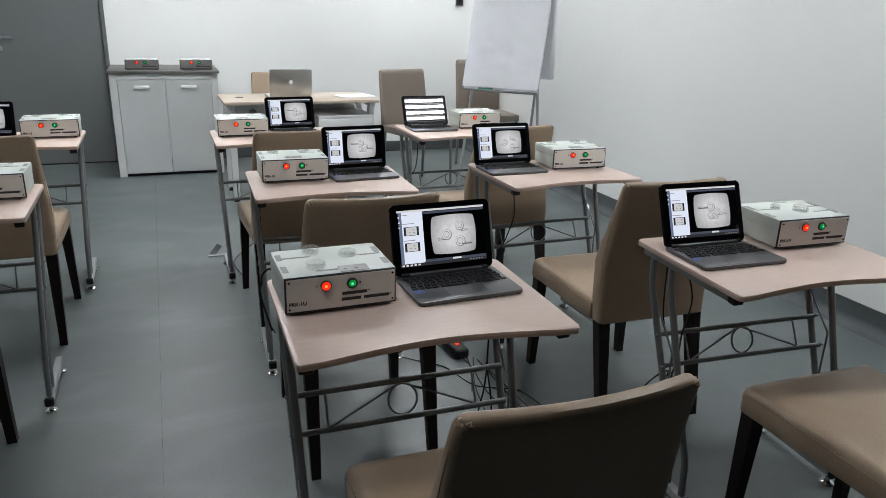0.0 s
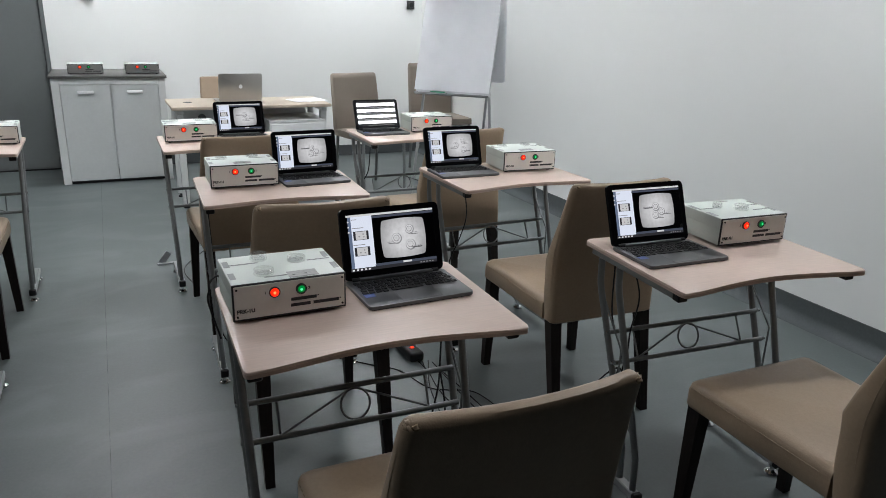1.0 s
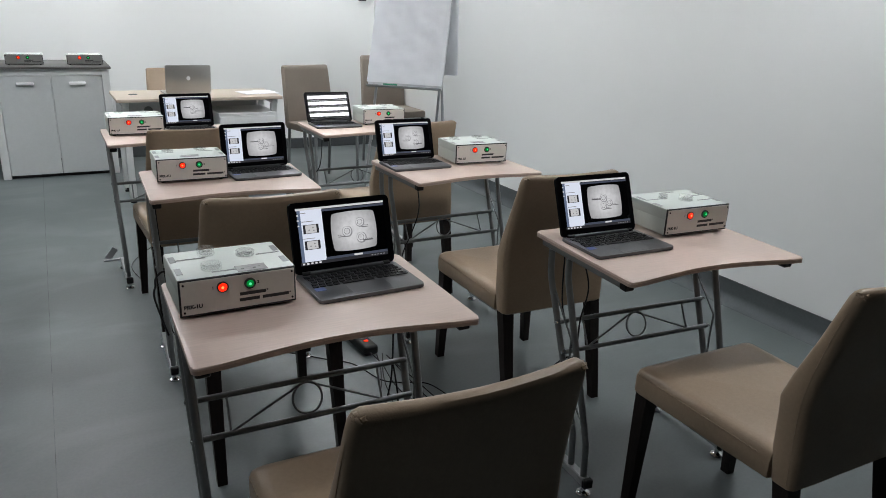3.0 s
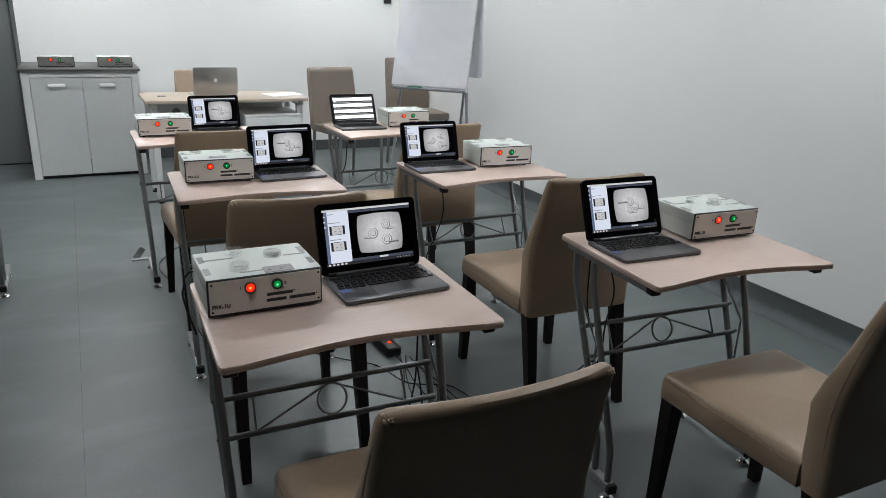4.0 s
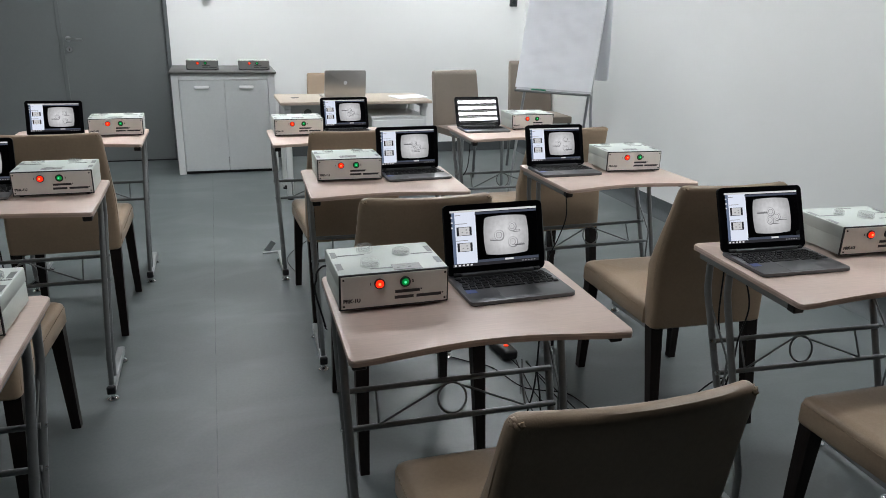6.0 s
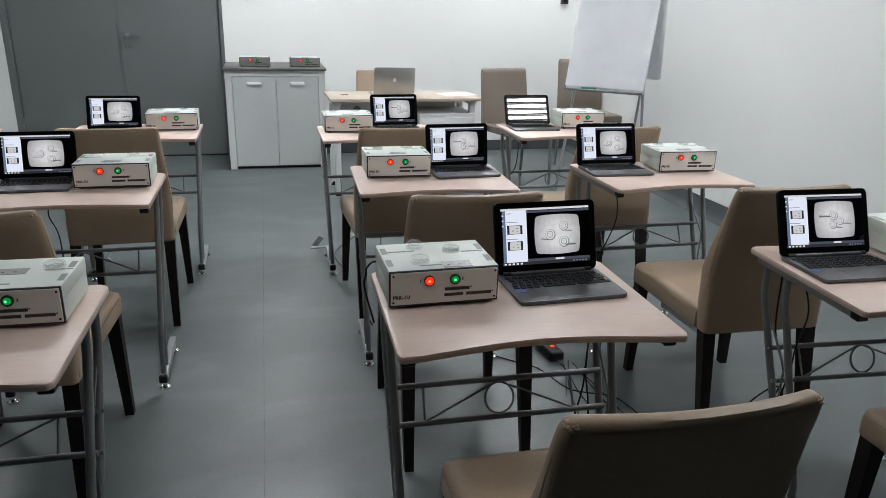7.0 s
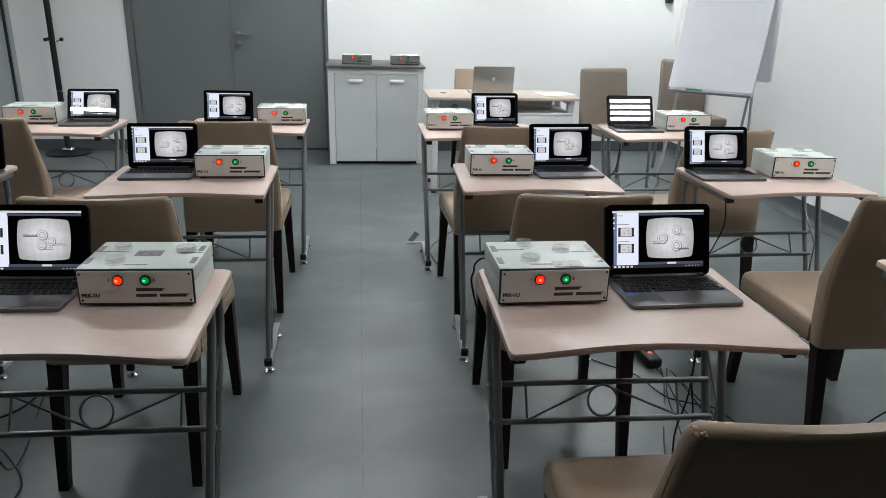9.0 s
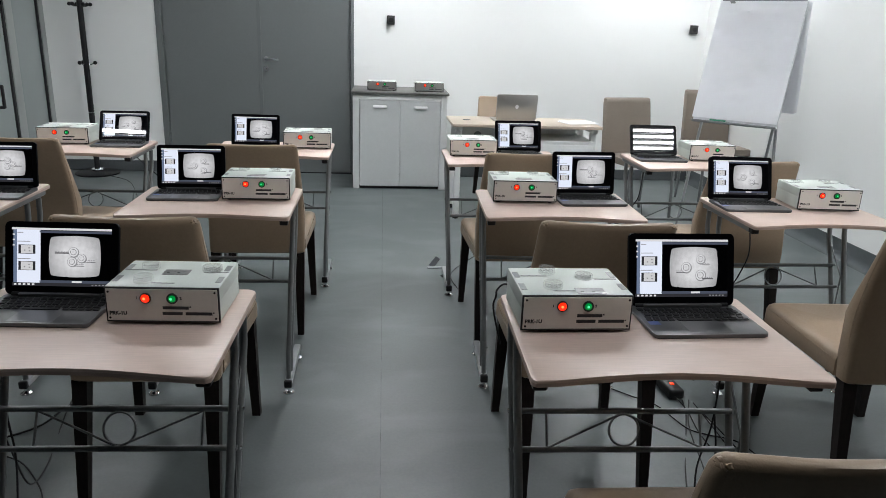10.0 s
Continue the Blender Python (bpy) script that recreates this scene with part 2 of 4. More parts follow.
def bend(path, n=6):
    """A smooth line through the points."""
    p = [Vector(q) for q in path]
    p = [2 * p[0] - p[1], *p, 2 * p[-1] - p[-2]]
    out = []
    for i in range(1, len(p) - 2):
        for k in range(n):
            t = k / n
            a, b, c, d = p[i - 1 : i + 3]
            out.append(0.5 * (2 * b + (c - a) * t + (2 * a - 5 * b + 4 * c - d) * t * t + (3 * b - a - 3 * c + d) * t ** 3))
    out.append(p[-2])
    return out


def mesh_of(name, bm, material, smooth=False):
    bmesh.ops.recalc_face_normals(bm, faces=bm.faces[:])
    me = bpy.data.meshes.new(name)
    bm.to_mesh(me)
    bm.free()
    me.materials.append(material)
    if smooth:
        me.polygons.foreach_set("use_smooth", [True] * len(me.polygons))
        me.set_sharp_from_angle(angle=radians(38))
    return me


def part(name, bm, material, parent, label="", smooth=True):
    ob = new(name, mesh_of(name, bm, material, smooth))
    ob.parent = parent
    return tagged(ob, label)


def single(name, bm, material, label, category, group="", kind="", smooth=True):
    return tagged(new(name, mesh_of(name, bm, material, smooth)), label, category, group, kind)


def B():
    return bmesh.new()


def lettering(body, size, material, name, parent, m):
    cu = bpy.data.curves.new(name, "FONT")
    cu.body, cu.size, cu.extrude, cu.offset = body, size, 0.0003, size * 0.042
    tmp = new("tmp", cu)
    bpy.context.view_layer.update()
    me = bpy.data.meshes.new_from_object(tmp.evaluated_get(bpy.context.evaluated_depsgraph_get()))
    bpy.data.objects.remove(tmp)
    bpy.data.curves.remove(cu)
    me.materials.clear()
    me.materials.append(material)
    ob = new(name, me)
    ob.parent = parent
    ob.matrix_basis = m
    return ob


# ---- the room ----
def wall(name, label, *boxes):
    bm = B()
    for b in boxes:
        block(bm, *b)
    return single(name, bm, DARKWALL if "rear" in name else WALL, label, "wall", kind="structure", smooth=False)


T = 0.15
DOOR0, DOOR1, DOORTOP = -2.03, -0.275, 2.12
single("floor", block(B(), LEFT - T, RIGHT + T, REAR - T, BACK + T, -0.12, 0.0), FLOOR, "grey vinyl floor with faint scuffs and a low sheen", "floor", kind="structure", smooth=False)
for sx in (0.0,):
    single("floor_seam", block(B(), sx - 0.0015, sx + 0.0015, REAR, BACK, 0.0, 0.0008), SEAM, "thin dark welded seam in the grey vinyl floor", "floor seam", kind="structure", smooth=False)
wall("wall_back", "plain white painted wall behind the teacher's desk", (LEFT - T, DOOR0, BACK, BACK + T, 0, CEILING), (DOOR1, RIGHT + T, BACK, BACK + T, 0, CEILING), (DOOR0, DOOR1, BACK, BACK + T, DOORTOP, CEILING))
wall("wall_right", "plain white painted side wall beside the desks", (RIGHT, RIGHT + T, 0.6, BACK, 0, CEILING))
# the unseen rear wall pieces are darkened so they return little light
wall("wall_right_rear", "unseen side wall at the rear, darkened to cut bounced light", (RIGHT, RIGHT + T, REAR, 0.6, 0, CEILING))
PART0, PART1, PARTTOP = 5.05, 6.815, 2.3
wall("wall_left", "white painted side wall with a glazed partition", (LEFT - T, LEFT, 4.2, PART0, 0, CEILING), (LEFT - T, LEFT, PART1, BACK, 0, CEILING), (LEFT - T, LEFT, PART0, PART1, PARTTOP, CEILING))
wall("wall_left_rear", "unseen side wall along the rear, darkened to cut bounced light", (LEFT - T, LEFT, REAR, 4.2, 0, CEILING))
wall("wall_rear", "unseen wall at the end of the room, darkened to cut bounced light", (LEFT - T, RIGHT + T, REAR - T, REAR, 0, CEILING))
single("ceiling", block(B(), LEFT - T, RIGHT + T, REAR - T, BACK + T, CEILING, CEILING + 0.1), CEIL, "unseen ceiling with fluorescent lamps, darkened to cut bounced light", "ceiling", kind="structure", smooth=False)


def skirting(name, x0, x1, y0, y1, surface=SKIRT, top=0.1):
    single(name, block(B(), x0, x1, y0, y1, 0, top, 0.004, 1), surface, "dark grey skirting along the foot of the wall", "baseboard", kind="structure", smooth=False)


skirting("baseboard_back_1", LEFT + 0.013, DOOR0 - 0.03, BACK - 0.012, BACK)
skirting("baseboard_back_2", DOOR1 + 0.03, RIGHT - 0.013, BACK - 0.012, BACK)


def cove(name, top=0.118, r=0.055):
    """Floor vinyl carried up the foot of the right wall in a hollow curve."""
    x = RIGHT - 0.004
    line = [(x - r + r * math.sin(radians(9 * k)), r - r * math.cos(radians(9 * k)) + 0.0006) for k in range(11)] + [(x, top)]
    bm = B()
    loft(bm, [[(px, y, pz) for px, pz in line] + [(RIGHT, y, top), (RIGHT, y, 0.0003), (x - r, y, 0.0003)] for y in (REAR, BACK)])
    single(name, bm, COVE, "grey vinyl coved skirting along the foot of the wall", "baseboard", kind="structure")


cove("baseboard_right")
# dark strip put in as the shadow line where cove meets wall
single("shadow_gap_right", block(B(), RIGHT - 0.006, RIGHT, REAR, BACK, 0.1185, 0.1225), SKIRT, "thin dark strip standing for the shadow gap above the skirting", "trim", kind="structure", smooth=False)
skirting("baseboard_left", LEFT, LEFT + 0.012, REAR, PART0 - 0.03)

# grey double door
door = tagged(new("door_1"), "closed grey painted double door with a steel lever handle", "door", kind="structure")
DY = BACK + 0.025
MID = -1.125
part("door_leaf", block(B(), DOOR0 + 0.055, MID - 0.002, DY, DY + 0.045, 0.012, DOORTOP - 0.05, 0.003, 1), DOORGREY, door, smooth=False)
leaf = part("door_leaf", block(B(), MID + 0.002, DOOR1 - 0.035, DY, DY + 0.045, 0.012, DOORTOP - 0.05, 0.003, 1), DOORGREY, door, smooth=False)
part("cover_strip", block(B(), MID - 0.022, MID + 0.010, DY - 0.006, DY, 0.012, DOORTOP - 0.05, 0.002, 1), DOORFRAME, door, smooth=False)
part("door_frame", block(B(), DOOR0, DOOR0 + 0.05, BACK - 0.012, DY + 0.09, 0, DOORTOP, 0.003, 1), DOORFRAME, door, smooth=False)
part("door_frame", block(B(), DOOR1 - 0.03, DOOR1, BACK - 0.012, DY + 0.09, 0, DOORTOP, 0.003, 1), DOORFRAME, door, smooth=False)
part("door_frame", block(B(), DOOR0 + 0.05, DOOR1 - 0.03, BACK - 0.012, DY + 0.09, DOORTOP - 0.045, DOORTOP, 0.003, 1), DOORFRAME, door, smooth=False)
part("threshold", block(B(), DOOR0 + 0.05, DOOR1 - 0.03, DY + 0.002, DY + 0.09, 0.0, 0.01), DARKGAP, door, smooth=False)
for hz in (0.28, 1.15, 1.9):
    part("hinge", rod(B(), [(DOOR0 + 0.052, DY - 0.006, hz), (DOOR0 + 0.052, DY - 0.006, hz + 0.09)], 0.007), DOORFRAME, door)
    part("hinge", rod(B(), [(DOOR1 - 0.032, DY - 0.006, hz), (DOOR1 - 0.032, DY - 0.006, hz + 0.09)], 0.007), DOORFRAME, door)
hx, hz = MID + 0.05, 1.055
bm = B()
rod(bm, [(hx, DY, hz), (hx, DY - 0.008, hz)], 0.022, 18)
rod(bm, bend([(hx, DY - 0.006, hz), (hx, DY - 0.045, hz), (hx + 0.015, DY - 0.052, hz), (hx + 0.06, DY - 0.052, hz), (hx + 0.115, DY - 0.052, hz - 0.002)]), 0.0078, 10)
part("door_handle", bm, ALU, leaf, "brushed steel lever handle")
bm = B()
rod(bm, [(hx, DY, hz - 0.085), (hx, DY - 0.007, hz - 0.085)], 0.022, 18)
part("lock_rose", bm, ALU, leaf, "round steel lock rose")
part("keyhole", block(B(), hx - 0.004, hx + 0.004, DY - 0.0095, DY - 0.007, hz - 0.099, hz - 0.076, 0.001, 1), DARKGAP, leaf)

# glazed partition in the left wall
glazing = tagged(new("partition"), "grey glazed partition with painted metal posts", "partition", kind="structure")
for y0, y1 in ((6.735, 6.815), (6.15, 6.265), (5.05, 5.13)):
    part("post", block(B(), LEFT - 0.1, LEFT + 0.012, y0, y1, 0, PARTTOP, 0.004, 1), POSTGREY, glazing, "pale grey painted metal post", False)
part("rail", block(B(), LEFT - 0.1, LEFT + 0.01, 5.13, 6.15, PARTTOP - 0.08, PARTTOP, 0.004, 1), POSTGREY, glazing, smooth=False)
part("rail", block(B(), LEFT - 0.1, LEFT + 0.01, 6.265, 6.735, PARTTOP - 0.08, PARTTOP, 0.004, 1), POSTGREY, glazing, smooth=False)
part("pane", block(B(), LEFT - 0.03, LEFT - 0.012, 6.275, 6.715, 0.0, PARTTOP - 0.08), GLASSGREY, glazing, smooth=False)
for y0, y1 in ((6.712, 6.735), (6.265, 6.277), (6.122, 6.15)):
    part("gasket", block(B(), LEFT - 0.045, LEFT + 0.004, y0, y1, 0.0, PARTTOP - 0.08), DARKGAP, glazing, "black rubber gasket", False)
pn = part("pane", block(B(), LEFT - 0.03, LEFT - 0.012, 5.13, 6.122, 0.0, PARTTOP - 0.08), GLASSGREY, glazing, smooth=False)
bm = B()
rod(bm, bend([(LEFT - 0.012, 5.875, 0.83), (LEFT + 0.035, 5.875, 0.83), (LEFT + 0.045, 5.870, 0.815), (LEFT + 0.045, 5.87, 0.69), (LEFT + 0.04, 5.87, 0.67), (LEFT - 0.012, 5.87, 0.67)]), 0.013, 10)
part("pull_handle", bm, BLACKPLASTIC, pn, "black pull handle")

# dark wall outlets
for sx, oz in ((0.06, 1.435), (2.912, 1.448)):
    s = tagged(new("wall_outlet"), "dark square outlet box on the white wall", "outlet", "wall outlets")
    part("box", block(B(), sx - 0.036, sx + 0.036, BACK - 0.034, BACK, oz - 0.04, oz + 0.04, 0.005), SOCKET, s)
    bm = B()
    rod(bm, [(sx, BACK - 0.038, oz), (sx, BACK - 0.033, oz)], 0.021, 18)
    part("socket", bm, BLACKPLASTIC, s)

# fluorescent ceiling lamps
def ceiling_lamp(lit=(0, 1, 2, 3)):
    lamp = tagged(new("ceiling_lamp"), "recessed ceiling lamp with four bright fluorescent tubes", "ceiling lamp", "ceiling lamps")
    bm = B()
    for x0, x1, y0, y1 in ((-0.3, -0.285, -0.19, 0.19), (0.285, 0.3, -0.19, 0.19), (-0.285, 0.285, -0.19, -0.175), (-0.285, 0.285, 0.175, 0.19)):
        block(bm, x0, x1, y0, y1, -0.012, 0.0)
    part("frame", bm, TROFFER, lamp, smooth=False)
    for k in range(4):
        y = -0.1275 + k * 0.085
        bm = B()
        rod(bm, [(-0.28, y, -0.008), (0.28, y, -0.008)], 0.5, 12)
        for v in bm.verts:
            v.co.y = y + (v.co.y - y) * 0.042
            v.co.z = -0.004 + (v.co.z + 0.008) * 0.006
        part("tube", bm, TUBE if k in lit else TROFFER, lamp)
    for k in range(3):
        y = -0.085 + k * 0.085
        part("louvre", block(B(), -0.285, 0.285, y - 0.003, y + 0.003, -0.012, -0.0005), TROFFER, lamp, smooth=False)
    return lamp


# unseen lamp, its place and tube count set to brighten the near box fronts
half_lit = ceiling_lamp((1,))
tagged(half_lit, "unseen recessed ceiling lamp with one of its four tubes lit", "ceiling lamp", "ceiling lamps")
half_lit.matrix_basis = pose(0.05, 0.95, CEILING)
side_lamp = ceiling_lamp((3,))
tagged(side_lamp, "unseen recessed ceiling lamp with one of its four tubes lit", "ceiling lamp", "ceiling lamps")
side_lamp.matrix_basis = pose(-2.06, 1.66, CEILING)
proto = ceiling_lamp()
LAMPS = [(2.45, 1.62), (-2.00, 4.05), (-0.10, 4.05), (1.60, 3.85), (0.15, 6.10), (2.30, 6.10)]
proto.matrix_basis = pose(*LAMPS[0], CEILING)
for x, y in LAMPS[1:]:
    copy_thing(proto, pose(x, y, CEILING))


# ---- student tables ----
TOP = 0.735
TW, TD = 0.599, 0.462


def student_table(inverted):
    t = tagged(new("student_table"), "pale laminate student table with curved front edge, grey steel legs", "table", "student tables")
    h = TW / 2
    # outline: rounded corners, front edge drawn in as a shallow arc
    out = []
    for cx, cy, a0 in ((h - 0.02, TD - 0.02, 0), (-h + 0.02, TD - 0.02, 90)):
        out += [(cx + 0.02 * math.cos(radians(a0 + 18 * k)), cy + 0.02 * math.sin(radians(a0 + 18 * k))) for k in range(6)]
    out += [(-h + 0.014 + 0.014 * math.cos(radians(180 + 16 * k)), 0.016 + 0.016 * math.sin(radians(180 + 16 * k))) for k in range(6)]
    for k in range(1, 16):
        u = k / 16
        out.append((-h + 0.018 + (TW - 0.036) * u, 0.036 * math.sin(math.pi * u) ** 1.25))
    out += [(h - 0.014 + 0.014 * math.cos(radians(280 + 16 * k)), 0.016 + 0.016 * math.sin(radians(280 + 16 * k))) for k in range(6)]
    top = part("tabletop", slab(B(), out, TOP - 0.006, TOP, 0.0035), TABLETOP, t)
    part("edge_band", slab(B(), out, TOP - 0.014, TOP - 0.0062), EDGEBAND, top, "brown plastic edge band")
    sx = h - 0.023

    def lean(z):
        """Half the stance: the side frames close in slightly towards the floor."""
        return sx - 0.017 * (1 - z / 0.70)

    for s in (-1, 1):
        x = s * sx
        frame_ = part("side_frame", block(B(), x - 0.013, x + 0.013, 0.055, TD - 0.03, TOP - 0.036, TOP - 0.0145, 0.003, 1), STEEL, t)
        part("end_cap", block(B(), x - 0.0145, x + 0.0145, 0.030, 0.056, TOP - 0.0375, TOP - 0.0148, 0.003, 1), BLACKPLASTIC, frame_, "black plastic end cap")
        front = ((0.303, TOP - 0.04), (0.302, 0.66), (0.301, 0.64), (0.293, 0.61), (0.260, 0.51), (0.167, 0.225), (0.158, 0.195), (0.150, 0.17), (0.147, 0.15), (0.145, 0.05))
        rear = ((0.394, TOP - 0.04), (0.393, 0.645), (0.392, 0.625), (0.384, 0.595), (0.350, 0.51), (0.237, 0.225), (0.226, 0.195), (0.217, 0.17), (0.213, 0.15), (0.211, 0.05))
        for line in (front, rear):
            part("leg", rod(B(), bend([(s * lean(z), y, z) for y, z in line], 3), 0.0100, 12), STEEL, t)
        xr = s * lean(0.04)
        rail = part("foot_rail", block(B(), xr - 0.014, xr + 0.014, 0.132, 0.458, 0.03, 0.058, 0.004, 1), LEGGREY, t)
        part("end_cap", block(B(), xr - 0.0155, xr + 0.0155, 0.114, 0.133, 0.029, 0.0595, 0.004, 1), BLACKPLASTIC, rail, "black plastic end cap")
        for fy in (0.139, 0.440):
            bm = B()
            lathe(bm, [(0, 0.0), (0.021, 0.0), (0.022, 0.004), (0.016, 0.010), (0.0075, 0.013), (0.0075, 0.030), (0, 0.030)], xr, fy, 16)
            part("levelling_foot", bm, CHROME, rail, "chrome levelling foot")
        # thin side lattice between the two legs
        xl = s * lean(0.45)
        part("lattice", rod(B(), [(xl, 0.378, 0.585), (xl, 0.262, 0.455), (xl, 0.262, 0.445), (xl, 0.262, 0.30), (xl, 0.165, 0.225)], 0.0032, 6), STEEL, t)
        for by, bz in ((0.328, 0.484), (0.286, 0.404)):
            xb = s * (lean(bz) + 0.009)
            part("bolt", rod(B(), [(xb, by, bz), (xb + s * 0.0045, by, bz)], 0.0052, 10), CHROME, t, "bright bolt head")
    zu, zl = 0.484, 0.404
    yu, yl = 0.328, 0.286
    ym = (yu + yl) / 2
    xu = lean(zu)
    panel = part("cross_bar", rod(B(), [(-xu, yu, zu), (xu, yu, zu)], 0.0075, 12), STEEL, t)
    part("cross_bar", rod(B(), [(-xu, yl, zl), (xu, yl, zl)], 0.0075, 12), STEEL, t)
    rr = (zu - zl) / 2 - 0.003
    ring = [(rr * math.cos(2 * math.pi * k / 28), ym + 0.3 * rr * math.sin(2 * math.pi * k / 28), (zu + zl) / 2 + rr * math.sin(2 * math.pi * k / 28)) for k in range(29)]
    part("ring", rod(B(), ring, 0.003, 6, False), STEEL, panel)
    near, far = (zl + 0.008, zu - 0.006) if inverted else (zu - 0.008, zl + 0.006)
    yn, yf = (yl, yu) if inverted else (yu, yl)
    for s in (-1, 1):
        part("diagonal_rod", rod(B(), [(s * 0.006, yn, near), (s * 0.187, yf, far)], 0.003, 6), STEEL, panel)
        part("upright_rod", rod(B(), [(s * 0.19, yl, zl), (s * 0.19, yu, zu)], 0.003, 6), STEEL, panel)
    return t


TABLES = {  # centre x, front y, turn
    "R1a": (0.581, 1.176, -1.35), "R2a": (1.644, 1.178, -4.0), "R1b": (0.655, 2.391, -2.0), "R2b": (1.601, 2.330, 0.9),
    "R1c": (0.618, 3.428, 0.0), "R2c": (1.617, 3.412, 0.0), "L1a": (-0.612, 1.210, -0.9), "L1b": (-0.606, 2.364, 0.3),
    "L1c": (-0.570, 3.553, 0.0), "L2c": (-1.512, 3.50, 0.0), "L2b": (-1.586, 2.370, 0.0),
}
WIDER = {"R2a": 1.025, "R1b": 0.97, "R2b": 0.972, "L1b": 0.966}
upright, inverted = student_table(False), student_table(True)
used = set()
for key, (x, y, a) in TABLES.items():
    src = inverted if key == "L1a" else upright
    # the tables differ a little in width
    m = pose(x, y, 0, 0, 0, a) @ Matrix.Diagonal((WIDER.get(key, 1.0), 1, 1, 1))
    if src in used:
        copy_thing(src, m)
    else:
        src.matrix_basis = m
        used.add(src)


# ---- upholstered chairs ----
def chair():
    """Faces +y; the origin lies on the floor under the middle of the seat's front edge."""
    c = tagged(new("dining_chair"), "taupe leatherette chair with padded back and dark wooden legs", "chair", "chairs at the student tables")
    # seat: padded block, wider in front
    secs = []
    for z, g in ((0.374, 0.004), (0.380, 0.0), (0.424, 0.0), (0.440, 0.004), (0.449, 0.014), (0.453, 0.034)):
        w0, w1 = 0.222 - g, 0.208 - g
        y0, y1 = -0.440, -g
        r = 0.02
        pts = []
        for px, py, a0 in ((w0 - r, y1 - r, 0), (-w0 + r, y1 - r, 90)):
            pts += [(px + r * math.cos(radians(a0 + 22.5 * k)), py + r * math.sin(radians(a0 + 22.5 * k)), z) for k in range(5)]
        pts += [(-w1, y0, z), (w1, y0, z)]
        secs.append(pts)
    bm = B()
    loft(bm, secs)
    seat = part("seat", bm, LEATHER, c)
    # stitched seam round the seat's sides
    for s in (-1, 1):
        for k in range(26):
            y = -0.02 - k * 0.0155
            x = s * (0.2205 + 0.0006 * y * 20)
            bm = block(B(), x - 0.0009, x + 0.0009, y - 0.0042, y + 0.0042, 0.4305, 0.4318)
            if k == 0:
                stitch = B()
            me = bpy.data.meshes.new("s")
            bm.to_mesh(me)
            bm.free()
            stitch.from_mesh(me)
            bpy.data.meshes.remove(me)
        part("stitching", stitch, THREAD, seat, "pale stitched seam", False)
    # back: tapered padded wedge, bowed, from below the seat to the top rail
    secs = []
    levels = ((0.374, -0.450, -0.498, 0.202), (0.381, -0.444, -0.506, 0.208), (0.46, -0.433, -0.504, 0.2095), (0.54, -0.427, -0.498, 0.2080), (0.585, -0.421, -0.495, 0.2065), (0.64, -0.438, -0.501, 0.203),
              (0.74, -0.474, -0.521, 0.1980), (0.80, -0.495, -0.534, 0.1945), (0.828, -0.504, -0.541, 0.1935), (0.850, -0.511, -0.546, 0.1915), (0.861, -0.517, -0.546, 0.187), (0.8665, -0.523, -0.543, 0.180), (0.8685, -0.529, -0.538, 0.168))
    n = 9

    def bow_at(z, u):
        return 0.018 * max(0.0, min(1.0, (z - 0.45) / 0.3)) * (1 - u * u)

    for z, yf, yr, w in levels:
        e = min(0.017, (yf - yr) * 0.46)
        pts = []
        for s, y0, sy in ((1, yf, -1), (-1, yr, 1)):
            # face from +x to -x in front, back again behind, with rounded corners
            for k in range(4):
                a = radians(15 + 25 * k)
                pts.append((s * (w - e + e * math.cos(a)), y0 + sy * (e - e * math.sin(a))))
            for k in range(n):
                u = s * (1 - 2 * (k + 0.5) / n)
                pts.append((u * (w - e), y0))
            for k in range(4):
                a = radians(90 - 25 * k)
                pts.append((-s * (w - e + e * math.cos(a)), y0 + sy * (e - e * math.sin(a))))
        ripple = 0.0016
        secs.append([(x, y - bow_at(z, x / w) + ripple * noise.noise((x * 9, y * 9, z * 14)), z + (0.003 * (x / w) ** 2 if z > 0.78 else 0.0) + 0.0012 * noise.noise((x * 25, 3.0, z * 8))) for x, y in pts])
    bm = B()
    loft(bm, secs)
    back = part("backrest", bm, LEATHER, c)
    for s in (-1, 1):
        line = bend([(s * 0.2080, -0.490, 0.39), (s * 0.2078, -0.482, 0.56), (s * 0.2032, -0.486, 0.64), (s * 0.1980, -0.505, 0.74), (s * 0.1925, -0.525, 0.82), (s * 0.1890, -0.533, 0.848)], 4)
        part("seam", rod(B(), line, 0.0010, 6), LEATHER, back)
        # gathered corner of the cover
        bm = B()
        bmesh.ops.create_icosphere(bm, subdivisions=3, radius=0.0115)
        for v in bm.verts:
            v.co += v.co.normalized() * 0.006 * noise.noise(v.co * 230 + Vector((s * 3, 0, 0)))
            v.co = Vector((v.co.x + s * 0.1775, v.co.y * 0.9 - 0.5370, v.co.z * 0.8 + 0.8585))
        part("corner_fold", bm, LEATHER, back)
        bm = B()
        bmesh.ops.create_icosphere(bm, subdivisions=2, radius=0.005)
        for v in bm.verts:
            v.co += v.co.normalized() * 0.003 * noise.noise(v.co * 300)
            v.co += Vector((s * 0.176, -0.5465, 0.8620))
        part("tear", bm, WORN, back, "worn torn corner of the cover")
    # legs
    for x, y, dx, dy in ((-0.194, -0.032, -0.013, 0.003), (0.194, -0.032, 0.013, 0.003), (-0.184, -0.478, -0.004, -0.066), (0.184, -0.478, 0.004, -0.066)):
        secs = []
        for z, a in ((0.384, 0.0215), (0.05, 0.0150), (0.0, 0.0142)):
            u = 1 - z / 0.364
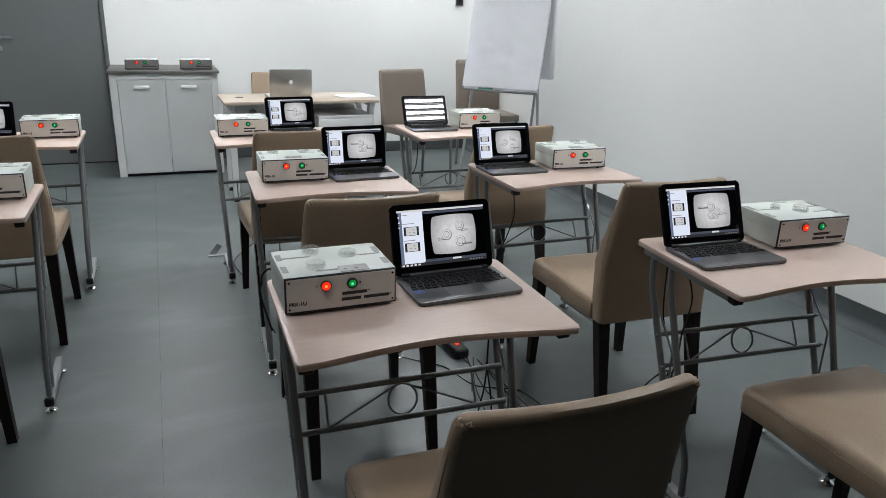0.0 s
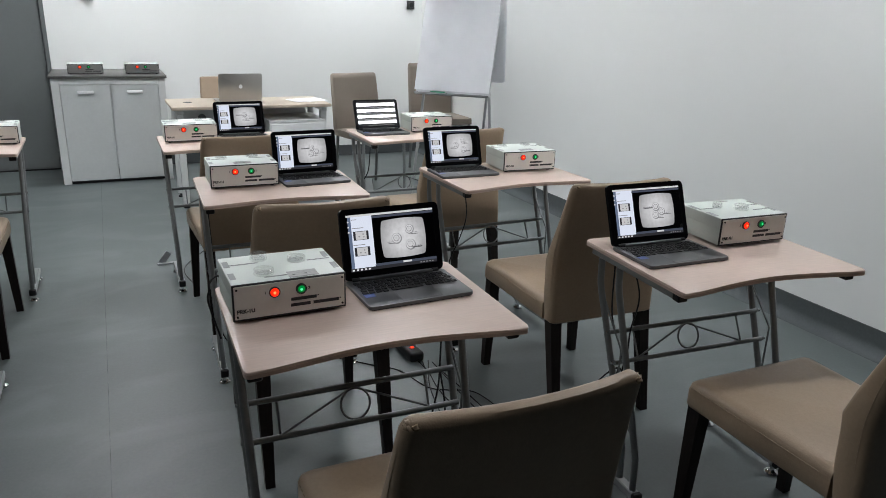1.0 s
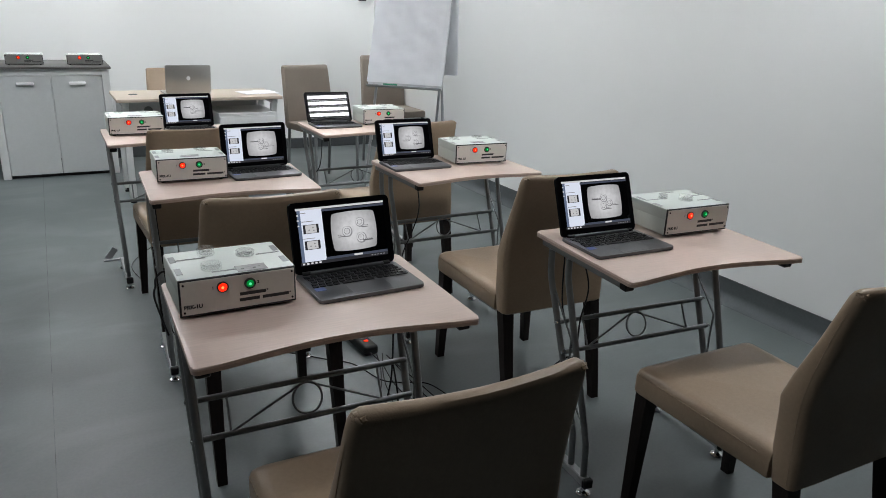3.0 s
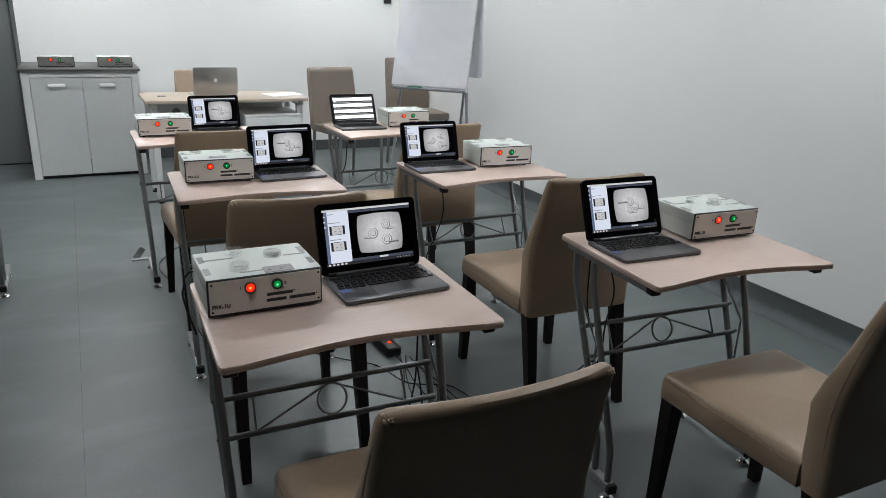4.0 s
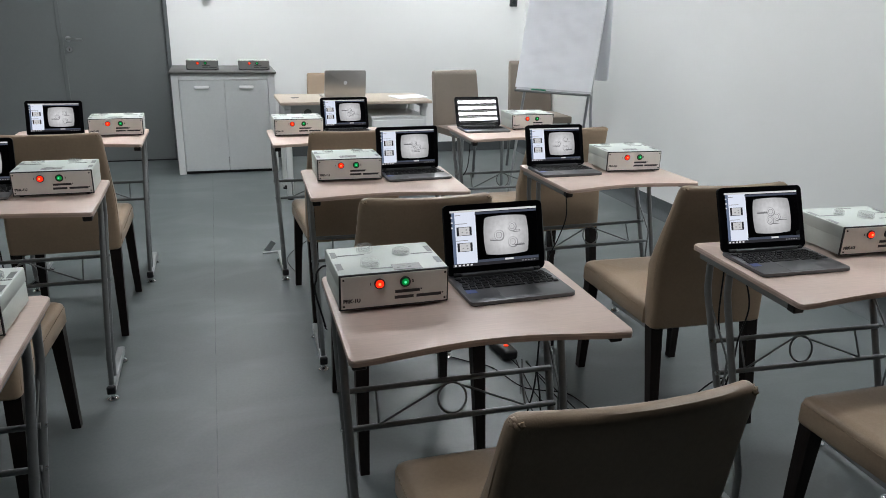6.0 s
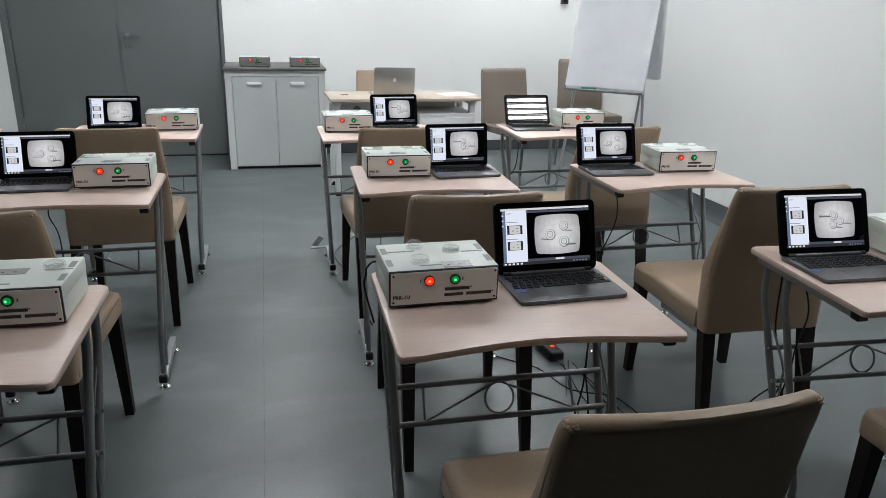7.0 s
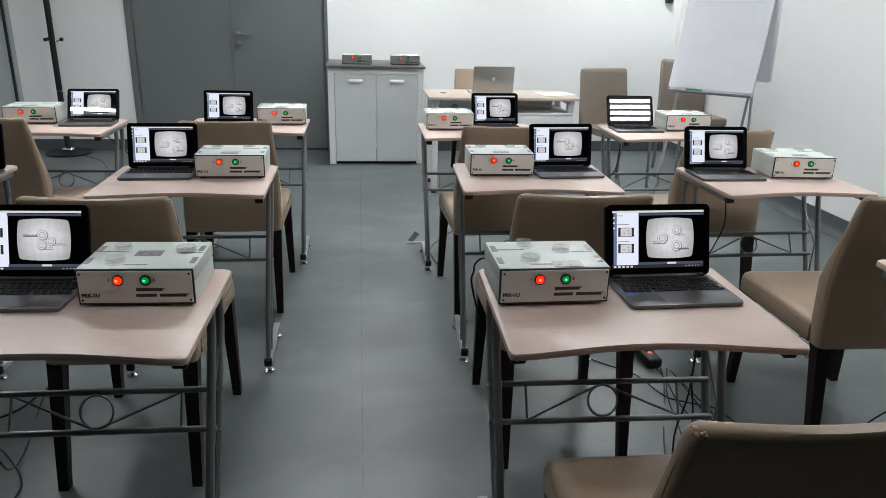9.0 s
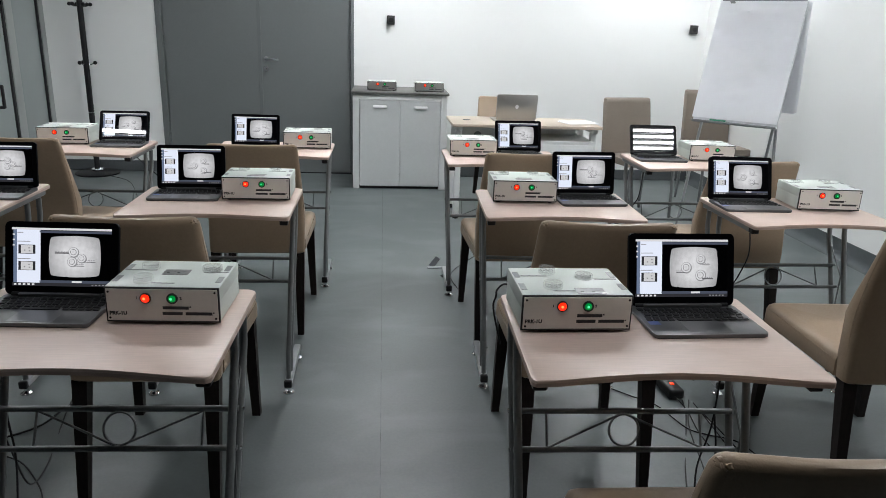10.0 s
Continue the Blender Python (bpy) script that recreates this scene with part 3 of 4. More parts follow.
            secs.append([(x + dx * u + sx * a, y + dy * u + sy * a, z) for sx, sy in ((-1, -1), (1, -1), (1, 1), (-1, 1))])
        part("leg", loft(B(), secs), DARKWOOD, c, "dark wooden leg", False)
    return c


CHAIRS = [(0.607, 1.263, -1.0), (1.674, 1.255, -1.5), (0.6346, 2.380, -1.5), (1.624, 2.326, -2.4), (0.620, 3.510, 0.5), (1.598, 3.440, 0.0),
          (-0.655, 2.379, -1.5), (-0.566, 3.600, 1.0), (-1.500, 3.650, -5.0), (1.02, 5.56, 183.0)]
proto = chair()
proto.matrix_basis = pose(CHAIRS[0][0], CHAIRS[0][1], 0, 0, 0, CHAIRS[0][2])
for x, y, a in CHAIRS[1:]:
    # the chair behind the desk is slightly lower
    copy_thing(proto, pose(x, y, 0, 0, 0, a) @ Matrix.Diagonal((1, 1, 0.965 if y > 5 else 1, 1)))


# ---- metal boxes with two indicator lamps ----
def lamp_box(layout, w=0.227, d=0.172, h=0.075, face=PANEL, lettered=True, gap=0.0575, bare=False):
    """Front towards -y; the origin lies under the middle of the front edge."""
    b = tagged(new("control_box"), "pale metal control box with lit red and green lamps", "electronic device", "control boxes")
    foot = 0.006
    hw = w / 2
    part("lower_shell", block(B(), -hw, hw, 0.004, d, foot, foot + h * 0.60, 0.003), CASING, b)
    cover = part("cover", block(B(), -hw - 0.0012, hw + 0.0012, 0.003, d + 0.001, foot + h * 0.57, foot + h, 0.004), CASING, b)
    part("front_frame", block(B(), -hw - 0.0005, hw + 0.0005, 0.0005, 0.0045, foot - 0.001, foot + h - 0.0005, 0.001, 1), PRINT, b, "black edging round the front panel")
    front = part("front_panel", block(B(), -hw + 0.003, hw - 0.003, -0.0012, 0.001, foot + 0.003, foot + h - 0.004, 0.0006, 1), face, b, "off-white front panel")
    for x in (-hw + 0.02, hw - 0.02):
        for y in (0.02, d - 0.02):
            part("rubber_foot", lathe(B(), [(0, 0), (0.007, 0), (0.008, foot), (0, foot)], x, y, 12), BLACKPLASTIC, b, "black rubber foot")
    for x in (-hw + 0.008, hw - 0.008):
        for z in (foot + 0.009, foot + h - 0.010):
            part("screw", rod(B(), [(x, -0.001, z), (x, -0.003, z)], 0.0022, 8), BLACKPLASTIC, front)
    zl = foot + h * 0.695
    for x, lens, core, digit in ((-0.0325 * gap / 0.0575, LENSRED, LENSREDHOT, "1"), (0.0207 * gap / 0.0575, LENSGREEN, LENSGREENHOT, "2")):
        s = gap / 0.0575
        lamp = part("indicator_lamp", rod(B(), [(x, -0.001, zl), (x, -0.0045, zl)], 0.0112 * s, 24), PRINT, b, "round indicator lamp in a black ring")
        bm = B()
        rr = (0.0088 if digit == "1" else 0.0074) * s
        secs = []
        for q in range(5):
            a = radians(q * 22)
            secs.append([(x + rr * math.cos(a) * math.cos(2 * math.pi * k / 16), -0.0045 - 0.0045 * math.sin(a), zl + rr * math.cos(a) * math.sin(2 * math.pi * k / 16)) for k in range(16)])
        loft(bm, secs)
        part("lens", bm, lens, lamp, "glowing lens")
        part("bulb", rod(B(), [(x - 0.001, -0.0088, zl + 0.001), (x - 0.001, -0.0094, zl + 0.001)], 0.0028 * s, 10), core, lamp)
        if lettered:
            dx = -0.0200 if digit == "1" else 0.0145
            lettering(digit, 0.0075, PRINT, "digit", front, pose(x + dx, -0.0015, zl - 0.0022, 90))
    if lettered:
        lettering("PRK-1U", 0.0106, PRINT, "type_lettering", front, pose(-hw + 0.0070, -0.0015, foot + 0.0158, 90))
    # two lines of writing, kept as plain bars
    for x0, x1, z0, hh in ((0.0, 0.052, 0.0282, 0.0066), (0.0535, 0.0565, 0.0320, 0.0030), (-0.001, 0.039, 0.0158, 0.0066), (0.045, 0.0985, 0.0158, 0.0066), (0.0998, 0.1028, 0.0195, 0.0030)):
        k, kz = w / 0.227, h / 0.075
        part("writing_bar", block(B(), x0 * k, x1 * k, -0.0016, -0.0011, foot + z0 * kz, foot + (z0 + hh) * kz), PRINTGREY, front, smooth=False)
    # top: clear dishes, engraved strips, plate
    zt = foot + h
    if layout == "tall":
        dishes = [(-0.035, 0.136, 0.0175, 0.015), (0.039, 0.106, 0.019, 0.010), (-0.042, 0.046, 0.020, 0.012)]
        strips = [(-0.101, -0.040, 0.116), (0.059, 0.108, 0.097), (-0.046, 0.001, 0.025)]
        plate = (0.001, 0.060, 0.006, 0.040)
    elif layout == "wide":
        dishes = [(-0.058, 0.118, 0.0185, 0.013), (0.074, 0.110, 0.021, 0.011), (-0.047, 0.036, 0.020, 0.013)]
        strips = [(-0.110, -0.042, 0.106), (0.060, 0.112, 0.096), (-0.028, 0.019, 0.025)]
        plate = (-0.024, 0.030, 0.077, 0.110)
    elif layout == "paired":
        dishes = [(-0.038, 0.106, 0.013, 0.013), (0.014, 0.070, 0.020, 0.014)]
        strips = [(-0.106, -0.042, 0.100), (0.000, 0.046, 0.156), (0.068, 0.110, 0.102), (0.046, 0.094, 0.056)]
        plate = None
    else:
        dishes = [(-0.060, 0.138, 0.020, 0.0055), (0.048, 0.142, 0.021, 0.0065)]
        strips = [(-0.098, -0.045, 0.110), (0.030, 0.088, 0.112), (-0.026, 0.030, 0.052)]
        plate = (-0.032, 0.026, 0.022, 0.042)
    for x, y, r, hh in () if bare else dishes:
        bm = B()
        lathe(bm, [(0, zt), (r, zt), (r + 0.0005, zt + 0.001), (r, zt + hh - 0.001), (r - 0.001, zt + hh), (r - 0.003, zt + hh), (r - 0.0035, zt + 0.003), (r * 0.45, zt + 0.003), (r * 0.45, zt + 0.0045), (0, zt + 0.0045)], x, y, 28)
        part("acrylic_dish", bm, ACRYL, cover, "round clear acrylic dish")
    for x0, x1, y in strips:
        st = part("engraved_strip", block(B(), x0, x1, y - 0.0024, y + 0.0024, zt, zt + 0.0006), PRINTPALE, cover, smooth=False)
        for q in range(4):
            dx = x0 + (x1 - x0) * (0.1 + 0.26 * q)
            part("mark", block(B(), dx, dx + 0.0022, y - 0.0008, y + 0.0008, zt + 0.0006, zt + 0.0009), PRINT, st, smooth=False)
    if plate:
        for k in range(4):
            mx = plate[0] + (plate[1] - plate[0]) * (0.14 + 0.2 * k)
            my = plate[2] + (plate[3] - plate[2]) * (0.35 + 0.25 * (k % 2))
            part("writing_bar", block(B(), mx, mx + (plate[1] - plate[0]) * 0.1, my, my + 0.0035, zt + 0.0008, zt + 0.0011), PRINTPALE if k % 2 else PRINTGREY, cover, smooth=False)
        part("nameplate", block(B(), plate[0], plate[1], plate[2], plate[3], zt, zt + 0.0008), PLATE, cover, "grey metal nameplate", False)
    for x in (-hw + 0.003, hw - 0.015):
        for y in (0.032, 0.106):
            part("cover_plate", block(B(), x, x + 0.012, y, y + 0.036, zt, zt + 0.0005), PRINTPALE, cover, smooth=False)
    return b


BOXES = {  # table key: front middle x, y, turn, layout of the top
    "R1a": (0.422, 1.407, 0.5, "tall"), "R1b": (0.542, 2.625, -1.0, "low"), "R1c": (0.468, 3.656, 0.5, "low"), "R2a": (1.823, 1.445, -3.3, "paired"),
    "R2b": (1.728, 2.564, -3.5, "low"), "R2c": (1.757, 3.660, -2.0, "low"), "L1a": (-0.464, 1.450, -1.7, "wide"), "L1b": (-0.464, 2.600, 0.5, "low"),
    "L1c": (-0.400, 3.788, 2.0, "low"), "L2c": (-1.628, 3.771, 4.0, "bare"),
}
boxes = {}
SIZES = {"R1a": 1.075, "R2a": 1.098, "L1a": 1.045}  # the others: 1.08
for key, (x, y, a, layout) in BOXES.items():
    m, size = pose(x, y, TOP, 0, 0, a), SIZES.get(key, 1.08)
    if layout in boxes:
        copy_thing(boxes[layout], m @ Matrix.Scale(size / boxes[layout].scale.x, 4))
    else:
        boxes[layout] = lamp_box(layout, lettered=layout != "bare", bare=layout == "bare")
        boxes[layout].matrix_basis = m @ Matrix.Scale(size, 4)


# ---- small laptops ----
KEY = mesh_of("key", block(B(), -0.0062, 0.0062, -0.0058, 0.0058, 0, 0.0016, 0.0012, 1), KEYCAP)
SPACE = mesh_of("key", block(B(), -0.037, 0.037, -0.0058, 0.0058, 0, 0.0016, 0.0012, 1), KEYCAP)
LW, LD, LT, LH = 0.240, 0.161, 0.0092, 0.158


def flat(bm, x0, x1, z0, z1, y):
    vs = [bm.verts.new(p) for p in ((x0, y, z0), (x1, y, z0), (x1, y, z1), (x0, y, z1))]
    bm.faces.new(vs)
    return bm


def laptop(spread, lit=True):
    """Opens towards -y; the origin lies under the middle of the base."""
    l = tagged(new("laptop"), "small open grey laptop with a wide black screen frame, screen lit", "laptop", "small laptops")
    base = part("base", slab(B(), rounded(LW, LD, 0.010), 0.002, LT, 0.002), LAPGREY, l, "grey metal base")
    part("underside", slab(B(), rounded(LW - 0.004, LD - 0.004, 0.010), 0.0, 0.004), BLACKPLASTIC, l)
    deck = part("key_well", block(B(), -LW / 2 + 0.012, LW / 2 - 0.012, -0.006, LD / 2 - 0.020, LT - 0.001, LT + 0.0003), KEYWELL, l, "dark keyboard well", False)
    for r in range(5):
        y = LD / 2 - 0.030 - r * 0.0140
        if r < 4:
            for k in range(14):
                ob = new("key", KEY)
                ob.parent = deck
                ob.location = (-0.103 + k * 0.01555 + (0, 0.004, 0.006, 0.002)[r], y, LT + 0.0003)
        else:
            for x in (-0.103, -0.0875, -0.072, -0.0565, 0.045, 0.0605, 0.076, 0.0915, 0.107):
                ob = new("key", KEY)
                ob.parent = deck
                ob.location = (x, y, LT + 0.0003)
            ob = new("key", SPACE)
            ob.parent = deck
            ob.location = (-0.006, y, LT + 0.0003)
    part("touchpad", block(B(), -0.042, 0.048, -LD / 2 + 0.008, -0.013, LT, LT + 0.0003, 0.0002, 1), LAPGREY, l, "", False)
    part("sticker", block(B(), -LW / 2 + 0.010, -LW / 2 + 0.033, -0.030, -0.012, LT, LT + 0.0003), STICKER, l, "small blue sticker", False)
    part("hinge", rod(B(), [(-0.105, LD / 2 - 0.008, LT + 0.001), (0.105, LD / 2 - 0.008, LT + 0.001)], 0.0058, 12), BLACKPLASTIC, l)
    part("hinge_cover", block(B(), -0.088, 0.088, LD / 2 - 0.0185, LD / 2 - 0.009, LT - 0.001, LT + 0.0072, 0.002), LAPGREY, l, "grey metal hinge cover")
    bm = slab(B(), rounded(LW, LH, 0.011, cy=LH / 2), -0.0095, 0.0, 0.0006, 1)
    bmesh.ops.rotate(bm, verts=bm.verts[:], cent=(0, 0, 0), matrix=Euler((radians(90), 0, 0)).to_matrix())
    lid = part("lid", bm, BEZEL, l, "black glossy screen frame")
    lid.location = (0, LD / 2 - 0.008, LT + 0.001)
    lid.rotation_euler = (radians(-13), 0, 0)
    W, H, z0 = 0.211, 0.127, 0.019

    def put(name, x0, x1, a, b, mat, layer=1, label=""):
        return part(name, flat(B(), -W / 2 + x0 * W, -W / 2 + x1 * W, z0 + a * H, z0 + b * H, -0.0003 - 0.00025 * layer), mat, lid, label, False)

    put("display", 0, 1, 0, 1, SCREENGLASS, 0, "lit display" if lit else "dark glossy display")
    if not lit:
        return tagged(l, "small open grey laptop, its glossy screen dark", "laptop", "small laptops")
    put("task_bar", 0, 1, 0.0, 0.055, GLOWDARK)
    put("side_panel", 0.05, 0.285, 0.055, 0.955, GLOWWHITE, 1, "white side panel on the display")
    put("tool_strip", 0.015, 0.05, 0.055, 0.955, GLOWBLUE)
    put("title_bar", 0.0, 1.0, 0.955, 0.99, GLOWLIGHT)
    put("menu_bar", 0.275, 1.0, 0.905, 0.945, GLOWBAR)
    put("status_bar", 0.275, 1.0, 0.055, 0.10, GLOWBAR)
    put("status_mark", 0.60, 0.70, 0.062, 0.094, GLOWLIGHT, 2)
    for k in range(5):
        put("icon", 0.02 + 0.045 * k, 0.045 + 0.045 * k, 0.012, 0.042, GLOWLIGHT, 2)
        put("icon", 0.80 + 0.035 * k, 0.818 + 0.035 * k, 0.018, 0.036, GLOWMID, 2)
    for k in range(3):
        put("icon", 0.009, 0.027, 0.86 - 0.09 * k, 0.885 - 0.09 * k, GLOWLIGHT, 2)
    for z in (0.90, 0.75, 0.455):
        put("caption_bar", 0.055, 0.055 + (0.06 if z > 0.8 else 0.13), z, z + 0.012, GLOWMID, 2)
    for z in (0.545, 0.265):
        put("thumbnail", 0.065, 0.235, z, z + 0.155, GLOWDARK, 2)
        put("thumbnail_picture", 0.09, 0.21, z + 0.008, z + 0.147, GLOWTHUMB, 3)
        for u, v in ((0.12, 0.05), (0.165, 0.09), (0.17, 0.04)):
            put("thumbnail_mark", u, u + 0.016, z + v, z + v + 0.02, GLOWMID, 4)
    # barrel-shaped grey picture with three ringed dishes
    cx, cz, pw, ph = -W / 2 + 0.63 * W, z0 + 0.51 * H, 0.053, 0.043
    bm = B()
    outline = []
    for k in range(96):
        a = 2 * math.pi * k / 96
        ca, sa = math.cos(a), math.sin(a)
        p = (abs(ca) ** 26 + abs(sa) ** 26) ** (-1 / 26)
        u, v = ca * p, sa * p
        outline.append(bm.verts.new((cx + pw * u * (1.04 - 0.075 * v * v), -0.0006, cz + ph * v * (1.04 - 0.075 * u * u))))
    bm.faces.new(outline)
    part("picture", bm, GLOWPIC, lid, "grey picture of three ringed dishes", False)

    def ring(px, pz, r0, r1, mat, layer):
        bm = B()
        n = 24
        a = [bm.verts.new((px + r0 * math.cos(2 * math.pi * k / n), -0.0003 - 0.00025 * layer, pz + r0 * math.sin(2 * math.pi * k / n))) for k in range(n)]
        b = [bm.verts.new((px + r1 * math.cos(2 * math.pi * k / n), -0.0003 - 0.00025 * layer, pz + r1 * math.sin(2 * math.pi * k / n))) for k in range(n)]
        for k in range(n):
            bm.faces.new((a[k], a[(k + 1) % n], b[(k + 1) % n], b[k]))
        part("picture_ring", bm, mat, lid, "", False)

    if spread:
        spots = [(-0.018, 0.000, 0.0115), (0.015, 0.018, 0.0100), (0.015, -0.017, 0.0115)]
        bars = [(-0.040, -0.021, -0.012), (0.018, 0.036, 0.005), (0.019, 0.044, -0.026)]
    else:
        spots = [(-0.003, 0.010, 0.0105), (0.014, -0.003, 0.0095), (-0.006, -0.011, 0.0100)]
        bars = [(-0.042, -0.012, 0.006), (0.018, 0.044, -0.012), (0.0, 0.020, -0.021)]
    for px, pz, r in spots:
        ring(cx + px + 0.0010, cz + pz - 0.0010, r * 0.82, r * 1.08, GLOWMID, 2)
        ring(cx + px, cz + pz, r * 0.93, r * 1.0, GLOWMID, 3)
        ring(cx + px, cz + pz, r * 0.64, r * 0.93, GLOWLIGHT, 3)
        ring(cx + px, cz + pz, r * 0.54, r * 0.64, GLOWINK, 3)
        ring(cx + px, cz + pz, 0.0008, r * 0.54, GLOWTHUMB, 3)
        ring(cx + px - 0.0008, cz + pz + 0.0008, r * 0.26, r * 0.46, GLOWLIGHT, 4)
    # faint lines of tiny captions beside the dishes
    for k, (x0, x1, z) in enumerate(bars):
        for q in range(5):
            u = x0 + (x1 - x0) * q / 5
            part("picture_caption", flat(B(), cx + u, cx + u + (x1 - x0) * 0.13, cz + z + 0.0034, cz + z + 0.0050, -0.0010), GLOWMID, lid, "", False)
    for k, (x0, x1, z) in enumerate(bars):
        part("picture_bar", flat(B(), cx + x0, cx + x1, cz + z, cz + z + (0.003 if k == (2 if spread else 0) else 0.0015), -0.0011), GLOWINK, lid, "", False)
    return l


LAPTOPS = {  # middle of the base, turn, layout, lean of the lid, size
    "R1a": (0.717, 1.457, 1.35, True, 16, 1.094), "R1b": (0.807, 2.669, 3.0, False, 9, 1.075), "R1c": (0.730, 3.703, 3.0, False, 14, 1.055),
    "R2a": (1.514, 1.448, -2.6, False, 21, 1.125), "R2b": (1.438, 2.617, -0.5, True, 17, 1.09), "R2c": (1.478, 3.690, -1.0, None, 24.7, 1.075),
    "L1a": (-0.737, 1.515, -2.5, False, 15, 1.06), "L1b": (-0.728, 2.657, 1.5, True, 13, 1.05), "L1c": (-0.671, 3.714, -2.0, True, 14, 1.04),
    "L2c": (-1.357, 3.790, 3.5, True, 25.8, 1.04), "L2b": (-1.408, 2.630, 2.0, False, 12, 1.06),
}
laptops = {True: laptop(True), False: laptop(False), None: laptop(True, False)}
used = set()
for key, (x, y, a, spread, lean, size) in LAPTOPS.items():
    m = pose(x, y + 0.004, TOP, 0, 0, a)
    if spread in used:
        # a copy takes over the size of its model
        ob = copy_thing(laptops[spread], m @ Matrix.Scale(size / laptops[spread].scale.x, 4))
    else:
        ob = laptops[spread]
        ob.matrix_basis = m @ Matrix.Scale(size, 4)
        used.add(spread)
    for child in ob.children:
        if child.name.startswith("lid"):
            child.rotation_euler = (radians(-lean), 0, 0)


# ---- cabinet with two boxes ----
cab = tagged(new("cabinet"), "light grey two-door cabinet with a dark top against the wall", "cabinet")
CX0, CX1, CF = -0.262, 0.550, 6.205
CBACK = BACK - 0.02
part("side_panel", block(B(), CX0, CX0 + 0.055, CF, CBACK, 0, 0.824, 0.002, 1), CABWHITE, cab, smooth=False)
part("side_panel", block(B(), CX1 - 0.055, CX1, CF, CBACK, 0, 0.824, 0.002, 1), CABWHITE, cab, smooth=False)
part("top_rail", block(B(), CX0 + 0.055, CX1 - 0.055, CF + 0.001, CBACK, 0.776, 0.824, 0.002, 1), CABWHITE, cab, smooth=False)
part("back_panel", block(B(), CX0 + 0.055, CX1 - 0.055, CBACK - 0.02, CBACK, 0.03, 0.776), CABWHITE, cab, smooth=False)
part("plinth", block(B(), CX0 + 0.055, CX1 - 0.055, CF + 0.03, CF + 0.045, 0, 0.03), DARKGAP, cab, smooth=False)
part("worktop", block(B(), CX0 - 0.012, CX1 + 0.012, CF - 0.03, CBACK + 0.01, 0.824, 0.844, 0.003), CABTOP, cab, "dark grey top board")
cm = (CX0 + CX1) / 2
for x0, x1 in ((CX0 + 0.058, cm - 0.0015), (cm + 0.0015, CX1 - 0.058)):
    d = part("door", block(B(), x0, x1, CF + 0.004, CF + 0.022, 0.026, 0.772, 0.0015, 1), CABDOOR, cab, smooth=False)
    hx = (x0 + x1) / 2
    bm = block(B(), hx - 0.060, hx + 0.060, CF - 0.030, CF - 0.008, 0.706, 0.732, 0.009)
    block(bm, hx - 0.050, hx - 0.042, CF - 0.012, CF + 0.005, 0.715, 0.725)
    block(bm, hx + 0.042, hx + 0.050, CF - 0.012, CF + 0.005, 0.715, 0.725)
    part("handle", bm, HANDLE, d, "bright bar handle")
big = lamp_box("bare", 0.249, 0.20, 0.072, PANELGREY, False, 0.066, True)
tagged(big, "grey metal control box with red and green lamps on the cabinet", "electronic device", "control boxes on the cabinet")
big.matrix_basis = pose(-0.015, 6.30, 0.844)
copy_thing(big, pose(0.395, 6.30, 0.844))

# ---- teacher's desk ----
desk = tagged(new("desk"), "teacher's desk with a light wooden top and white steel frame", "desk")
DW, DD = 1.11, 0.51
part("desktop", block(B(), 0, DW, 0, DD, 0.713, 0.735, 0.003), DESKWOOD, desk)
part("grommet", lathe(B(), [(0, 0.7355), (0.03, 0.7355), (0.03, 0.737), (0, 0.737)], 0.13, 0.26, 20), BLACKPLASTIC, desk, "black cable grommet")
for x in (0.03, DW - 0.07):
    part("leg", block(B(), x, x + 0.045, 0.06, 0.105, 0.03, 0.68, 0.005), DESKWHITE, desk)
    part("leg", block(B(), x, x + 0.045, DD - 0.105, DD - 0.06, 0.03, 0.68, 0.005), DESKWHITE, desk)
    part("leg_beam", block(B(), x, x + 0.045, 0.03, DD - 0.03, 0.68, 0.7125, 0.005), DESKWHITE, desk)
    for y in (0.082, DD - 0.082):
        part("foot", lathe(B(), [(0, 0), (0.022, 0), (0.02, 0.012), (0.009, 0.016), (0.009, 0.032), (0, 0.032)], x + 0.022, y, 14), BLACKPLASTIC, desk)
part("modesty_panel", block(B(), 0.09, DW - 0.09, DD - 0.10, DD - 0.085, 0.36, 0.68, 0.002), DESKWHITE, desk)
part("cross_beam", block(B(), 0.075, DW - 0.07, 0.26, 0.30, 0.68, 0.7125, 0.003), DESKWHITE, desk)
bm = B()
rod(bm, [(0.24, DD - 0.104, 0.60), (0.24, DD - 0.1, 0.60)], 0.03, 20)
part("cable_outlet", bm, DOORFRAME, desk, "round grey cable outlet")
DESKM = pose(0.500, 5.135, 0, 0, 0, 0.5)
desk.matrix_basis = DESKM @ Matrix.Diagonal((1, 1, 0.98, 1))
ped = tagged(new("drawer_pedestal"), "white drawer pedestal under the teacher's desk", "drawer unit")
part("body", block(B(), 0, 0.40, 0.0, 0.45, 0.05, 0.59, 0.003), DESKWHITE, ped)
part("top_board", block(B(), -0.005, 0.405, -0.005, 0.455, 0.59, 0.606, 0.003), DESKWHITE, ped)
for z in (0.07, 0.245, 0.42):
    part("drawer", block(B(), 0.005, 0.395, -0.014, -0.001, z, z + 0.158, 0.003), DESKWHITE, ped)
part("plinth", block(B(), 0.02, 0.38, 0.02, 0.43, 0.0, 0.05), BLACKPLASTIC, ped)
ped.matrix_basis = DESKM @ pose(0.66, 0.04, 0)

